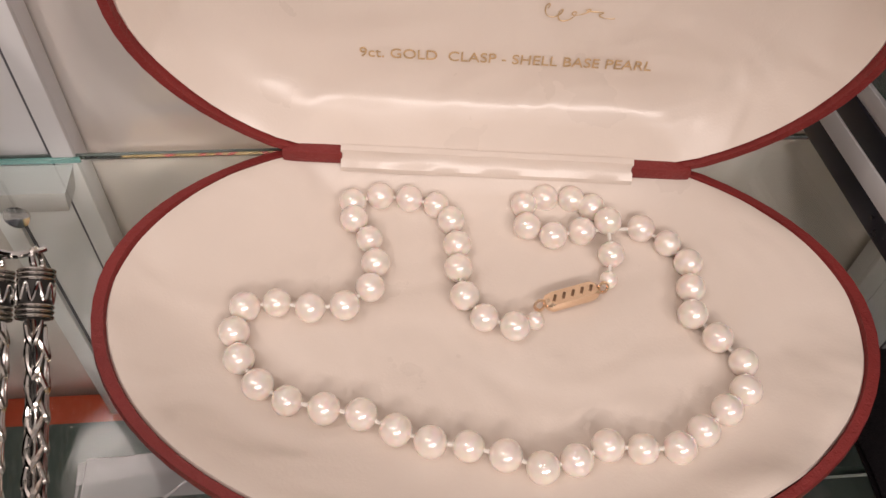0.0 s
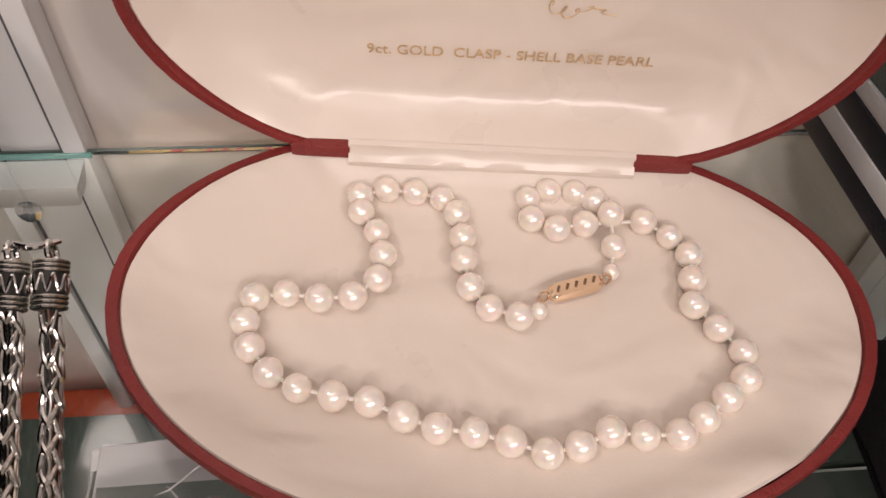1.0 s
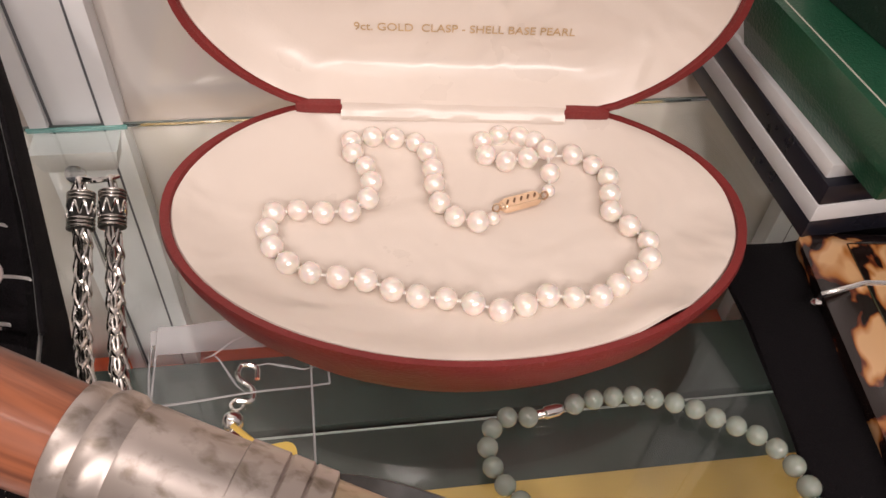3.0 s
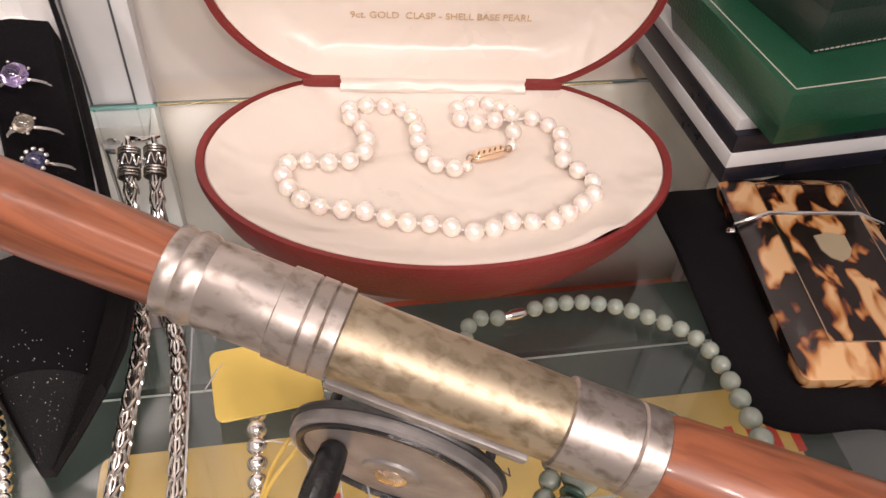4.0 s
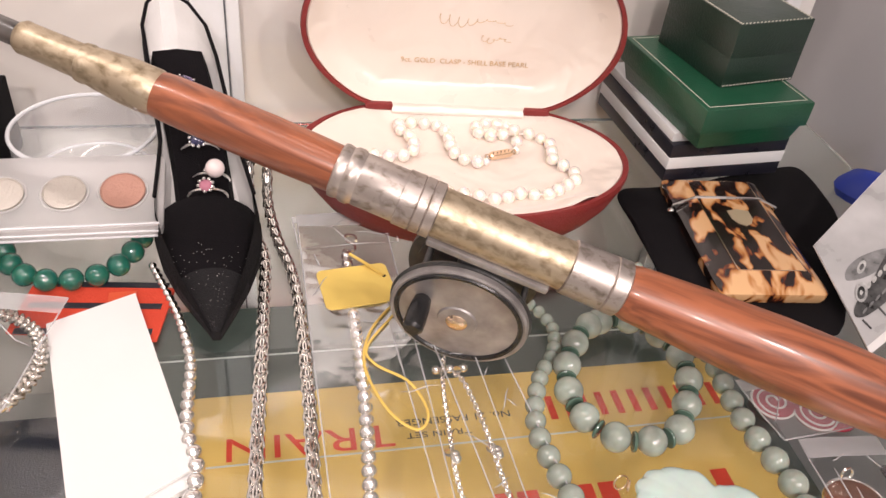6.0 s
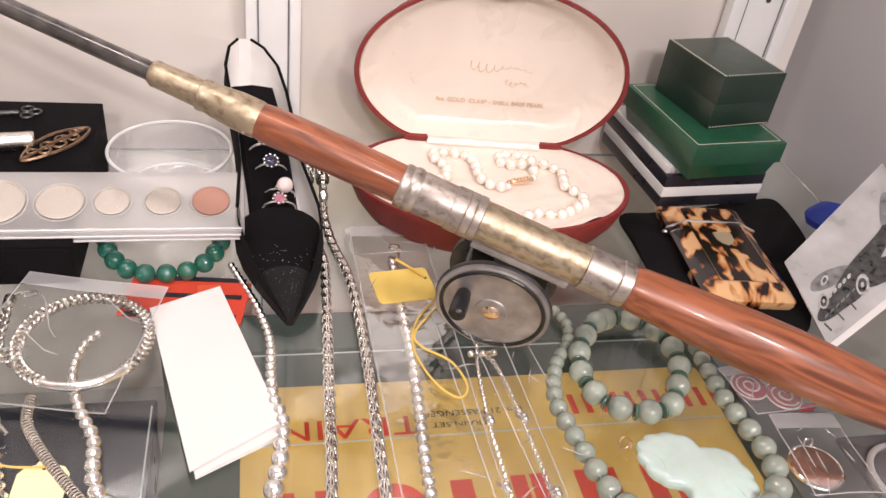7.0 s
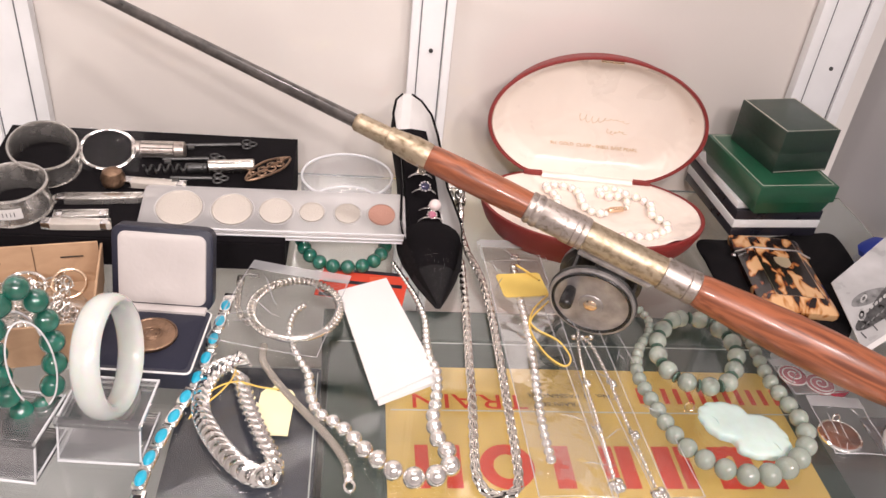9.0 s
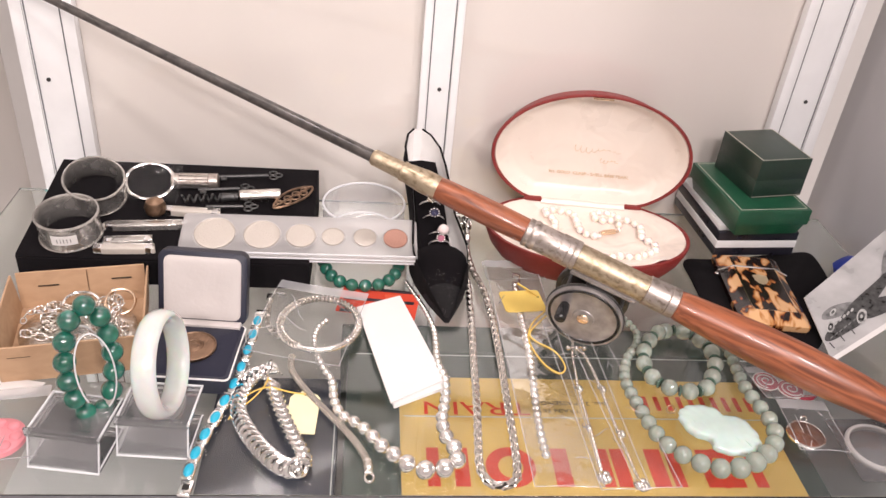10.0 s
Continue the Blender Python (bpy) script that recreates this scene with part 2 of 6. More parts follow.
AMETHYST = mat("amethyst", (0.62, 0.50, 0.86), 0.02, Transmission_Weight=0.95, IOR=1.55)
SAPPHIRE = mat("dark_sapphire", (0.05, 0.05, 0.14), 0.03, Transmission_Weight=0.5, IOR=1.7)
PINKGEM = mat("pink_gem", (0.85, 0.35, 0.48), 0.03, Transmission_Weight=0.6, IOR=1.6)
SMOKY = mat("smoky_gem", (0.50, 0.44, 0.36), 0.04, Transmission_Weight=0.8, IOR=1.55)
PINKPEARL = mat("pink_white_pearl", (0.85, 0.72, 0.70), 0.25, Coat_Weight=0.6)
ENAMEL = mat("red_enamel", (0.36, 0.015, 0.045), 0.2, Coat_Weight=0.6)
REDFELT = mat("red_felt", (0.55, 0.05, 0.02), 0.8, bump=0.4, scale=700)
ORANGE = mat("orange_print", (0.62, 0.085, 0.03), 0.5, vary=0.08, vscale=30)
BOXGREEN = mat("dark_green_box_paper", (0.040, 0.055, 0.048), 0.45, vary=0.18, vscale=25, bump=0.2, scale=200)
BOXYELLOW = mat("yellow_box_label", (0.60, 0.39, 0.11), 0.5, vary=0.14, vscale=22, bump=0.1, scale=100)
BOXRED = mat("red_print", (0.55, 0.045, 0.025), 0.5, vary=0.1, vscale=40)
BOXBLACK = mat("black_print", (0.03, 0.03, 0.03), 0.5)
WORN = mat("worn_paper_edge", (0.45, 0.47, 0.45), 0.8)
BLUE = mat("blue_cloth", (0.02, 0.05, 0.40), 0.6, vary=0.2, vscale=30)
PHOTO = mat("photo_sky_print", (0.47, 0.465, 0.465), 0.3, vary=0.24, vscale=34)
PHOTODARK = mat("photo_dark_print", (0.07, 0.07, 0.07), 0.3, vary=0.7, vscale=260)
PHOTOLIGHT = mat("photo_light_print", (0.50, 0.50, 0.49), 0.3, vary=0.4, vscale=300)
PHOTOGREY = mat("photo_grey_print", (0.22, 0.22, 0.22), 0.3, vary=0.4, vscale=200)
PINKRES = mat("pink_carved_resin", (0.80, 0.28, 0.32), 0.4, bump=0.5, scale=150)


def tortoise():
    m = mat("tortoiseshell", (0.7, 0.4, 0.15), 0.24, Coat_Weight=0.35, Coat_Roughness=0.08)
    nt = m.node_tree
    p = nt.nodes["Principled BSDF"]
    co, mp, n, r = (nt.nodes.new("ShaderNode" + k) for k in ("TexCoord", "Mapping", "TexNoise", "ValToRGB"))
    mp.inputs["Scale"].default_value = (1.5, 0.75, 1)
    mp.inputs["Rotation"].default_value = (0, 0, 0.75)
    n.inputs["Scale"].default_value, n.inputs["Detail"].default_value, n.inputs["Distortion"].default_value = 66, 2.5, 0.45
    e = r.color_ramp.elements
    e[0].position, e[0].color = 0.485, (0.012, 0.006, 0.005, 1)
    e[1].position, e[1].color = 0.60, (0.66, 0.40, 0.20, 1)
    k = e.new(0.505)
    k.color = (0.13, 0.03, 0.012, 1)
    k = e.new(0.53)
    k.color = (0.42, 0.17, 0.045, 1)
    nt.links.new(co.outputs["Object"], mp.inputs["Vector"])
    nt.links.new(mp.outputs["Vector"], n.inputs["Vector"])
    nt.links.new(n.outputs["Fac"], r.inputs["Fac"])
    nt.links.new(r.outputs["Color"], p.inputs["Base Color"])
    return m


TORTOISE = tortoise()

# ---- mesh helpers ----


def thing(name, at, label, category, group="", rz=0.0, kind=""):
    """An Empty at the base of a thing, which carries its parts."""
    ob = new(name)
    ob.empty_display_size = 0.01
    ob.matrix_world = pose(*at, 0, 0, rz)
    return tagged(ob, label, category, group, kind)


def as_mesh(name, bm, material, smooth=True):
    me = bpy.data.meshes.new(name)
    bmesh.ops.recalc_face_normals(bm, faces=bm.faces[:])
    bm.to_mesh(me)
    bm.free()
    if material:
        me.materials.append(material)
    if smooth:
        me.shade_smooth()
        me.set_sharp_from_angle(angle=radians(38))
    return me


def part(name, bm, material, parent, label="", m=None):
    """One mesh object under a thing or a part; m is its pose in the parent's space."""
    me = bm if isinstance(bm, bpy.types.Mesh) else as_mesh(name, bm, material)
    ob = new(name, me)
    ob.parent = parent
    if m is not None:
        ob.matrix_local = m
    return tagged(ob, label)


def block(sx, sy, sz, bevel=0.001, segs=2, base=True):
    """A box with rounded edges, standing on z = 0."""
    bm = bmesh.new()
    bmesh.ops.create_cube(bm, size=1)
    for v in bm.verts:
        v.co = Vector((v.co.x * sx, v.co.y * sy, (v.co.z + (0.5 if base else 0)) * sz))
    if bevel:
        bmesh.ops.bevel(bm, geom=bm.edges[:], offset=bevel, segments=segs, affect="EDGES", profile=0.6)
    return bm


def rings(loops, closed=True, cap0=True, cap1=True):
    """A skin through loops of points that have equal counts."""
    bm = bmesh.new()
    vs = [[bm.verts.new(p) for p in loop] for loop in loops]
    n = len(vs[0])
    for a, b in zip(vs, vs[1:]):
        for i in range(n if closed else n - 1):
            j = (i + 1) % n
            bm.faces.new((a[i], a[j], b[j], b[i]))
    if cap0:
        bm.faces.new(vs[0])
    if cap1:
        bm.faces.new(vs[-1])
    return bm


def lathe(profile, n=32, cap0=True, cap1=True):
    """A turned shape round z from (radius, z) pairs."""
    return rings([[(r * math.cos(2 * math.pi * i / n), r * math.sin(2 * math.pi * i / n), z) for i in range(n)] for r, z in profile], True, cap0, cap1)


def ball(r, n=20, sz=1.0):
    bm = bmesh.new()
    bmesh.ops.create_uvsphere(bm, u_segments=n, v_segments=n * 2 // 3, radius=r)
    if sz != 1:
        for v in bm.verts:
            v.co.z *= sz
    return bm


def torus(R, r, n=20, k=8, sx=1.0, sz=1.0):
    """A ring round z; sx stretches it along x, sz flattens the wire."""
    bm = bmesh.new()
    vs = [[bm.verts.new((sx * (R + r * math.cos(b)) * math.cos(a), (R + r * math.cos(b)) * math.sin(a), sz * r * math.sin(b)))
           for b in (2 * math.pi * j / k for j in range(k))] for a in (2 * math.pi * i / n for i in range(n))]
    for i in range(n):
        for j in range(k):
            bm.faces.new((vs[i][j], vs[(i + 1) % n][j], vs[(i + 1) % n][(j + 1) % k], vs[i][(j + 1) % k]))
    return bm


def spline(pts, n=8, closed=False):
    """Catmull-Rom curve through the points."""
    P = [Vector(p) if len(p) == 3 else Vector((*p, 0)) for p in pts]
    out, m = [], len(P)
    for i in range(m if closed else m - 1):
        p0, p1, p2, p3 = (P[(i + k) % m] if closed else P[min(max(i + k, 0), m - 1)] for k in (-1, 0, 1, 2))
        for j in range(n):
            t = j / n
            out.append(0.5 * (2 * p1 + (p2 - p0) * t + (2 * p0 - 5 * p1 + 4 * p2 - p3) * t * t + (3 * p1 - p0 - 3 * p2 + p3) * t ** 3))
    if not closed:
        out.append(P[-1])
    return out


def steps(curve, gaps):
    """Places and directions along a curve; gaps is a distance or a function of the share of the way."""
    lens = [0.0]
    for a, b in zip(curve, curve[1:]):
        lens.append(lens[-1] + (b - a).length)
    total, s, out, k = lens[-1], 0.0, [], 0
    while s <= total + 1e-9:
        while k < len(curve) - 2 and lens[k + 1] < s:
            k += 1
        d = max(lens[k + 1] - lens[k], 1e-9)
        u = (s - lens[k]) / d
        out.append((curve[k].lerp(curve[k + 1], u), (curve[k + 1] - curve[k]).normalized(), s / total))
        s += gaps(s / total) if callable(gaps) else gaps
    return out


def aim(p, d, roll=0.0, up=(0, 0, 1)):
    """A pose at p whose x axis runs along d, and whose z axis is near up."""
    x = Vector(d).normalized()
    y = Vector(up).cross(x)
    y = Vector((0, 1, 0)) if y.length < 1e-6 else y.normalized()
    z = x.cross(y)
    m = Matrix((x, y, z)).transposed().to_4x4()
    m.translation = p
    return m @ pose(0, 0, 0, roll, 0, 0)


def tube(curve, r, k=8, closed=False, flat=1.0):
    """A round wire along a curve; r is a number or a function of the share of the way; flat squeezes its height."""
    loops, n = [], len(curve)
    for i, p in enumerate(curve):
        a, b = (curve[(i - 1) % n], curve[(i + 1) % n]) if closed else (curve[max(i - 1, 0)], curve[min(i + 1, n - 1)])
        m = aim(p, (b - a) if (b - a).length > 1e-9 else (1, 0, 0))
        q = r(i / (n - 1)) if callable(r) else r
        loops.append([m @ Vector((0, q * math.cos(2 * math.pi * j / k), flat * q * math.sin(2 * math.pi * j / k))) for j in range(k)])
    if closed:
        loops.append(loops[0])
        return rings(loops, True, False, False)
    return rings(loops)


def slab(outline, z0, z1, bevel=0.0):
    """A flat piece with the given outline (x, y), between two heights, with a rounded upper edge."""
    c = Vector((sum(p[0] for p in outline) / len(outline), sum(p[1] for p in outline) / len(outline)))

    def inset(d):
        return [c + (Vector(p[:2]) - c) * (1 - d / max((Vector(p[:2]) - c).length, 1e-6)) for p in outline]
    loops = [[(p[0], p[1], z0) for p in outline], [(p[0], p[1], z1 - bevel) for p in outline]]
    if bevel:
        loops += [[(p.x, p.y, z1 - bevel * 0.3) for p in inset(bevel * 0.3)], [(p.x, p.y, z1) for p in inset(bevel)]]
    return rings(loops)


def ellipse(a, b, n=40, x=0.0, y=0.0):
    return [(x + a * math.cos(2 * math.pi * i / n), y + b * math.sin(2 * math.pi * i / n)) for i in range(n)]


def rounded(sx, sy, r, n=5):
    """A rectangle's outline with round corners, about the origin."""
    out = []
    for cx, cy, a0 in ((1, 1, 0), (-1, 1, 90), (-1, -1, 180), (1, -1, 270)):
        for i in range(n + 1):
            a = radians(a0 + 90 * i / n)
            out.append((cx * (sx / 2 - r) + r * math.cos(a), cy * (sy / 2 - r) + r * math.sin(a)))
    return out


def sheet(outline_w, outline_h, nx, ny, height):
    """A thin wavy film, height(x, y) above its plane."""
    bm = bmesh.new()
    vs = [[bm.verts.new((outline_w * (i / nx - 0.5), outline_h * (j / ny - 0.5), height(i / nx, j / ny))) for i in range(nx + 1)] for j in range(ny + 1)]
    for j in range(ny):
        for i in range(nx):
            bm.faces.new((vs[j][i], vs[j][i + 1], vs[j + 1][i + 1], vs[j + 1][i]))
    return bm


def words(name, text, size, material, parent, m, depth=0.0002, width=0.0):
    """Lettering as a thin mesh; width squeezes it to that breadth."""
    c = bpy.data.curves.new(name, "FONT")
    c.body, c.size, c.extrude, c.align_x, c.align_y = text, size, depth, "CENTER", "CENTER"
    tmp = new("tmp", c)
    bpy.context.view_layer.update()
    me = bpy.data.meshes.new_from_object(tmp)
    if width:
        xs = [v.co.x for v in me.vertices]
        k = width / (max(xs) - min(xs))
        for v in me.vertices:
            v.co.x *= k
    bpy.data.objects.remove(tmp)
    me.materials.clear()
    me.materials.append(material)
    return part(name, me, None, parent, m=m)


def structure(name, bm, material, m=None):
    ob = new(name, as_mesh(name, bm, material))
    if m is not None:
        ob.matrix_world = m
    return tagged(ob, kind="structure")


def local(pts, at):
    return [Vector(p) - Vector(at) for p in pts]


# ---- cabinet and room ----
GLASS_BACK, GLASS_FRONT = 0.231, -0.119
structure("wall_back_left", block(0.34, 0.012, 0.95, 0.0), PANEL, pose(-0.262, 0.2485, -0.24))
structure("wall_back_right", block(0.32, 0.012, 0.95, 0.0), PANEL, pose(0.068, 0.2485, -0.24))
structure("wall_side_left", block(0.016, 0.52, 0.95, 0.0), PANEL, pose(-0.492, 0.009, -0.24))
structure("wall_side_right", block(0.016, 0.52, 0.95, 0.0), SIDE, pose(0.312, 0.009, -0.24))
structure("floor", block(0.83, 0.52, 0.02, 0.0), FLOOR, pose(-0.09, 0.009, -0.26))
structure("ceiling", block(0.83, 0.52, 0.02, 0.0), WHITE_METAL, pose(-0.09, 0.009, 0.712))
shelf = structure("glass_shelf", block(0.775, GLASS_BACK - GLASS_FRONT, 0.0038, 0.0004, 1), SHELF, pose(-0.09, (GLASS_BACK + GLASS_FRONT) / 2, -0.0043))
shelf.visible_shadow = False
structure("shelf_edge_trim", block(0.775, 0.0006, 0.0040, 0.0001, 1), DARKEDGE, pose(-0.09, GLASS_BACK + 0.0005, -0.0043))
structure("front_edge_trim", block(0.775, 0.003, 0.007, 0.0006, 1), SLOT, pose(-0.09, GLASS_FRONT - 0.002, -0.007))
for x, w, sx, sz, nm in ((-0.428, 0.050, -0.433, 0.107, "post_left"), (-0.0995, 0.034, -0.099, 0.117, "post_middle"), (0.239, 0.050, 0.241, 0.124, "post_right")):
    post = structure(nm, block(w, 0.008, 0.95, 0.0008), WHITE_METAL, pose(x, 0.2362, -0.24))
    for k in (-1, 1):
        part("post_lip", block(w * 0.20, 0.0024, 0.95, 0.0006), WHITE_METAL, post, m=pose(k * w * 0.40, -0.0050, 0))
        # Dark strip painted in for the shade inside the post's slot.
        part("slot_shade", block(0.0008, 0.001, 0.95, 0.0), SLOT, post, m=pose(k * w * 0.275, -0.0042, 0))
    for z in (sz - 0.292, sz, sz + 0.292):
        part("screw", lathe([(0.0018, 0), (0.0018, 0.0008), (0.0006, 0.0009)], 12), DARKMETAL, post, m=pose(sx - x, -0.0041, z + 0.24, 90))
    part("bracket", rings([[(px, py, pz) for px, py in ((-hw, 0.0), (hw, 0.0), (hw, -dp), (-hw, -dp))] for hw, dp, pz in ((w * 0.34, 0.006, 0.0), (w * 0.40, 0.010, 0.004), (w * 0.46, 0.012, 0.0130), (w * 0.47, 0.012, 0.0142))]), BRACKET, post, m=pose(0, -0.0068, 0.2212))
    part("glass_edge", block(w + 0.003, 0.0010, 0.0040, 0.0003, 1), EDGE, post, m=pose(0, -0.0062, 0.2358))
    part("bracket_screw", lathe([(0.0040, 0), (0.0040, 0.001), (0.0027, 0.0016)], 16), CHROME, post, m=pose(-0.002, -0.0175, 0.2245, 75))
# unseen room added round the cabinet to close it and feed reflections
structure("room_floor", block(5, 5, 0.1, 0), WALL, pose(0, -1.6, -1.1))
structure("room_ceiling", block(5, 5, 0.1, 0), WALL, pose(0, -1.6, 2.4))
for nm, m, sx, sy in (("room_wall_north", pose(0, 0.95, -1), 5, 0.1), ("room_wall_south", pose(0, -4.15, -1), 5, 0.1), ("room_wall_east", pose(2.55, -1.6, -1), 0.1, 5), ("room_wall_west", pose(-2.55, -1.6, -1), 0.1, 5)):
    structure(nm, block(sx, sy, 3.4, 0), WALL, m)

# ---- pearl case ----
BOX_RZ = -6.3
CASE_AT = Vector((0.033, 0.1405, 0.0)) + Vector((0.110, 0.994, 0)) * 0.0105


def case_outline(k=1.0, a=0.0905, b=0.0615, chord=0.046, n=72):
    pts = []
    for i in range(n):
        s = 2 * math.pi * i / n
        pts.append((k * a * math.cos(s), min(k * (b if math.sin(s) < 0 else 0.057) * math.sin(s), k * chord)))
    return pts


def loft(levels, outline):
    return rings([[(x, y, z) for x, y in outline(max(k, 0.01))] for k, z in levels])


case = thing("necklace_case", CASE_AT, "open oval red leatherette necklace case lined with cream satin", "jewellery case", rz=BOX_RZ)
part("base_shell", loft([(0.79, 0.0), (0.865, 0.003), (0.943, 0.0125), (0.988, 0.0222), (1.0, 0.0262), (0.994, 0.0283), (0.965, 0.0283), (0.955, 0.024), (0.90, 0.014), (0.5, 0.012)], case_outline), RED, case)


def soft_lining(levels, puff):
    lp = []
    for k, z in levels:
        fold = 0.0007 * max(0.0, 1 - abs(k - 0.90) / 0.09)
        lp.append([(x, y, z + puff * k * noise.noise((x * 22, y * 30, 3.1)) + fold * noise.noise((9 * math.atan2(y * 1.5, x), 0.4, 1.7))
                    + 0.0030 * math.exp(-((x - 0.056) / 0.012) ** 2 - ((y + 0.043) / 0.006) ** 2)) for x, y in case_outline(max(k, 0.01), n=144)])
    return rings(lp, True, False, True)


part("base_lining", soft_lining([(0.962, 0.0268), (0.955, 0.0278), (0.93, 0.0276), (0.90, 0.0268), (0.86, 0.0255), (0.82, 0.0243), (0.78, 0.0233), (0.73, 0.0224), (0.68, 0.0216), (0.6, 0.0209), (0.5, 0.0206), (0.25, 0.0203), (0.0, 0.0203)], 0.0012), SATIN, case, "puckered cream satin lining")
LID = pose(0, 0.0430, 0.029) @ pose(0, 0, 0, 1.4) @ pose(0, 0, 0, 90) @ pose(0, 0.046, 0)
# in the lid's own space x runs along the hinge, y up from it and -z towards the back


def lid_outline(k):
    return [(x, -y) for x, y in case_outline(k, 0.0900, 0.0608)]


lid = part("lid_shell", rings([[(x, y, z) for x, y in lid_outline(k)] for k, z in [(0.80, -0.026), (0.90, -0.0245), (0.98, -0.006), (1.0, -0.002), (0.994, 0.0), (0.968, 0.0), (0.955, -0.006), (0.91, -0.020), (0.6, -0.0225)]]), RED, case, m=LID)
lp = []
for k, z in [(0.966, -0.0025), (0.955, -0.0016), (0.93, -0.004), (0.89, -0.0095), (0.84, -0.0135), (0.78, -0.0152), (0.6, -0.0156), (0.3, -0.0156), (0.0, -0.0156)]:
    lp.append([(x, y, z + 0.0010 * (k > 0.8) * noise.noise((x * 30, y * 34, 7.7))) for x, y in lid_outline(max(k, 0.01))])
part("lid_lining", rings(lp, True, False, True), SATIN, lid, "smooth cream satin lining")
words("lettering", "9ct. GOLD  CLASP - SHELL BASE PEARL", 0.0042, GILT, lid, pose(0.0030, -0.0238, -0.0152), 0.0001, 0.0745)
# plain pen-like strokes where the maker's marks stand
for cx, cy, wd, ht, waves in ((0.0055, 0.0015, 0.042, 0.0032, 8), (0.0185, -0.0088, 0.0165, 0.0016, 5)):
    stroke = [Vector((cx + wd * (u - 0.5) + 0.0012 * math.sin(2 * math.pi * waves * u + 1.2), cy + ht * math.sin(2 * math.pi * waves * u) * (0.55 + 0.45 * math.sin(5.1 * u + 0.6)) + 0.0010 * math.cos(9 * u), -0.0152)) for u in (i / 160 for i in range(161))]
    part("gilt_stroke", tube(stroke, lambda u: 0.00010 + 0.00010 * abs(math.sin(23 * u)), 5, flat=0.5), GILT, lid)
part("catch_tab", block(0.018, 0.002, 0.003, 0.0006), GOLD, lid, "brass catch tab", m=pose(0, 0.0572, -0.0032))
# satin hinge strip
hs = []
for i in range(25):
    x = -0.0385 + 0.077 * i / 24
    w = 0.0006 * noise.noise((x * 120, 0, 0)) + 0.0003 * noise.noise((x * 330, 2, 0))
    hs.append([(x, 0.0402, 0.0276 + 0.4 * w), (x, 0.0412, 0.0288 + w), (x, 0.0420, 0.0297 + w * 1.5), (x, 0.0423, 0.0308 + w), (x, 0.0424, 0.0318 + 0.6 * w), (x, 0.0438, 0.0324), (x, 0.0442, 0.0300), (x, 0.0430, 0.0272), (x, 0.0402, 0.0262)])
part("hinge_strip", rings(hs), SATIN, case, "cream satin hinge strip")
for s in (-1, 1):
    part("hinge_end", block(0.016, 0.0050, 0.0040, 0.001), RED, case, m=pose(s * 0.0460, 0.0440, 0.0272))

# ---- pearl necklace ----
PN_AT = Vector((0.035, 0.15, 0.0205))
RUN_A = [(0.0454, 0.1476), (0.0401, 0.1455), (0.0333, 0.1484), (0.0293, 0.1548), (0.0286, 0.1632), (0.0290, 0.1705), (0.0282, 0.1786), (0.0248, 0.1841), (0.0179, 0.1865), (0.0104, 0.1878), (0.0032, 0.1860), (0.0034, 0.1803),
         (0.0071, 0.1735), (0.0085, 0.1658), (0.0069, 0.1584), (0.0008, 0.1535), (-0.0072, 0.1533), (-0.0150, 0.1553), (-0.0223, 0.1544), (-0.0243, 0.1476), (-0.0227, 0.1405), (-0.0182, 0.1337), (-0.0118, 0.1295)]
RUN_B = [(-0.0039, 0.1270), (0.0040, 0.1252), (0.0112, 0.1211), (0.0183, 0.1179), (0.0262, 0.1165), (0.0337, 0.1139), (0.0411, 0.1107), (0.0484, 0.1119), (0.0556, 0.1147), (0.0630, 0.1135), (0.0709, 0.1132), (0.0771, 0.1167), (0.0838, 0.1213),
         (0.0896, 0.1258), (0.0913, 0.1329), (0.0873, 0.1397), (0.0832, 0.1465), (0.0849, 0.1541), (0.0863, 0.1618), (0.0828, 0.1683), (0.0770, 0.1735)]
RUN_C = [(0.0614, 0.1733), (0.0538, 0.1722), (0.0476, 0.1757), (0.0478, 0.1831), (0.0537, 0.1852), (0.0607, 0.1843), (0.0656, 0.1813), (0.0683, 0.1750), (0.0675, 0.1655), (0.0655, 0.1585)]
necklace = thing("pearl_necklace", PN_AT, "knotted cream pearl necklace with a small gold clasp lying on satin", "necklace")
pearl_mesh = as_mesh("pearl", ball(1, 28), PEARL)
run = [(x, y) for x, y in RUN_A + RUN_B + RUN_C]
places = []
for i, (x, y) in enumerate(run):
    small = i in (0, len(run) - 1)
    top = i in (len(run) - 3,)
    r = 0.0022 if small else 0.00358 - (0.0002 if i % 5 == 2 else 0)
    p = Vector((x, y, 0.0203 + r + (0.0016 if top else 0.0)))
    places.append(p)
    part("pearl", pearl_mesh, None, necklace, m=Matrix.Translation(p - PN_AT) @ Matrix.Diagonal((r, r, r, 1)) @ pose(0, 0, 0, 40 * i, 25 * i, 10))
part("thread", tube(local(places, PN_AT), 0.0005, 6), THREAD, necklace)
clasp = part("clasp", rings([[(x, y, z) for x, y in rounded(0.0145 * k, 0.0044 * k, 0.0018 * k)] for k, z in ((0.9, 0), (1, 0.0008), (1, 0.0022), (0.86, 0.003))]), GOLD, necklace, "pierced gold clasp", m=pose(0.0553 - 0.035, 0.1538 - 0.15, 0.001, 0, 0, 15))
for i in range(5):
    part("piercing", block(0.0007, 0.0018, 0.0003, 0), BRONZE, clasp, m=pose(-0.0048 + i * 0.0024, 0, 0.0029, 0, 0, -35))
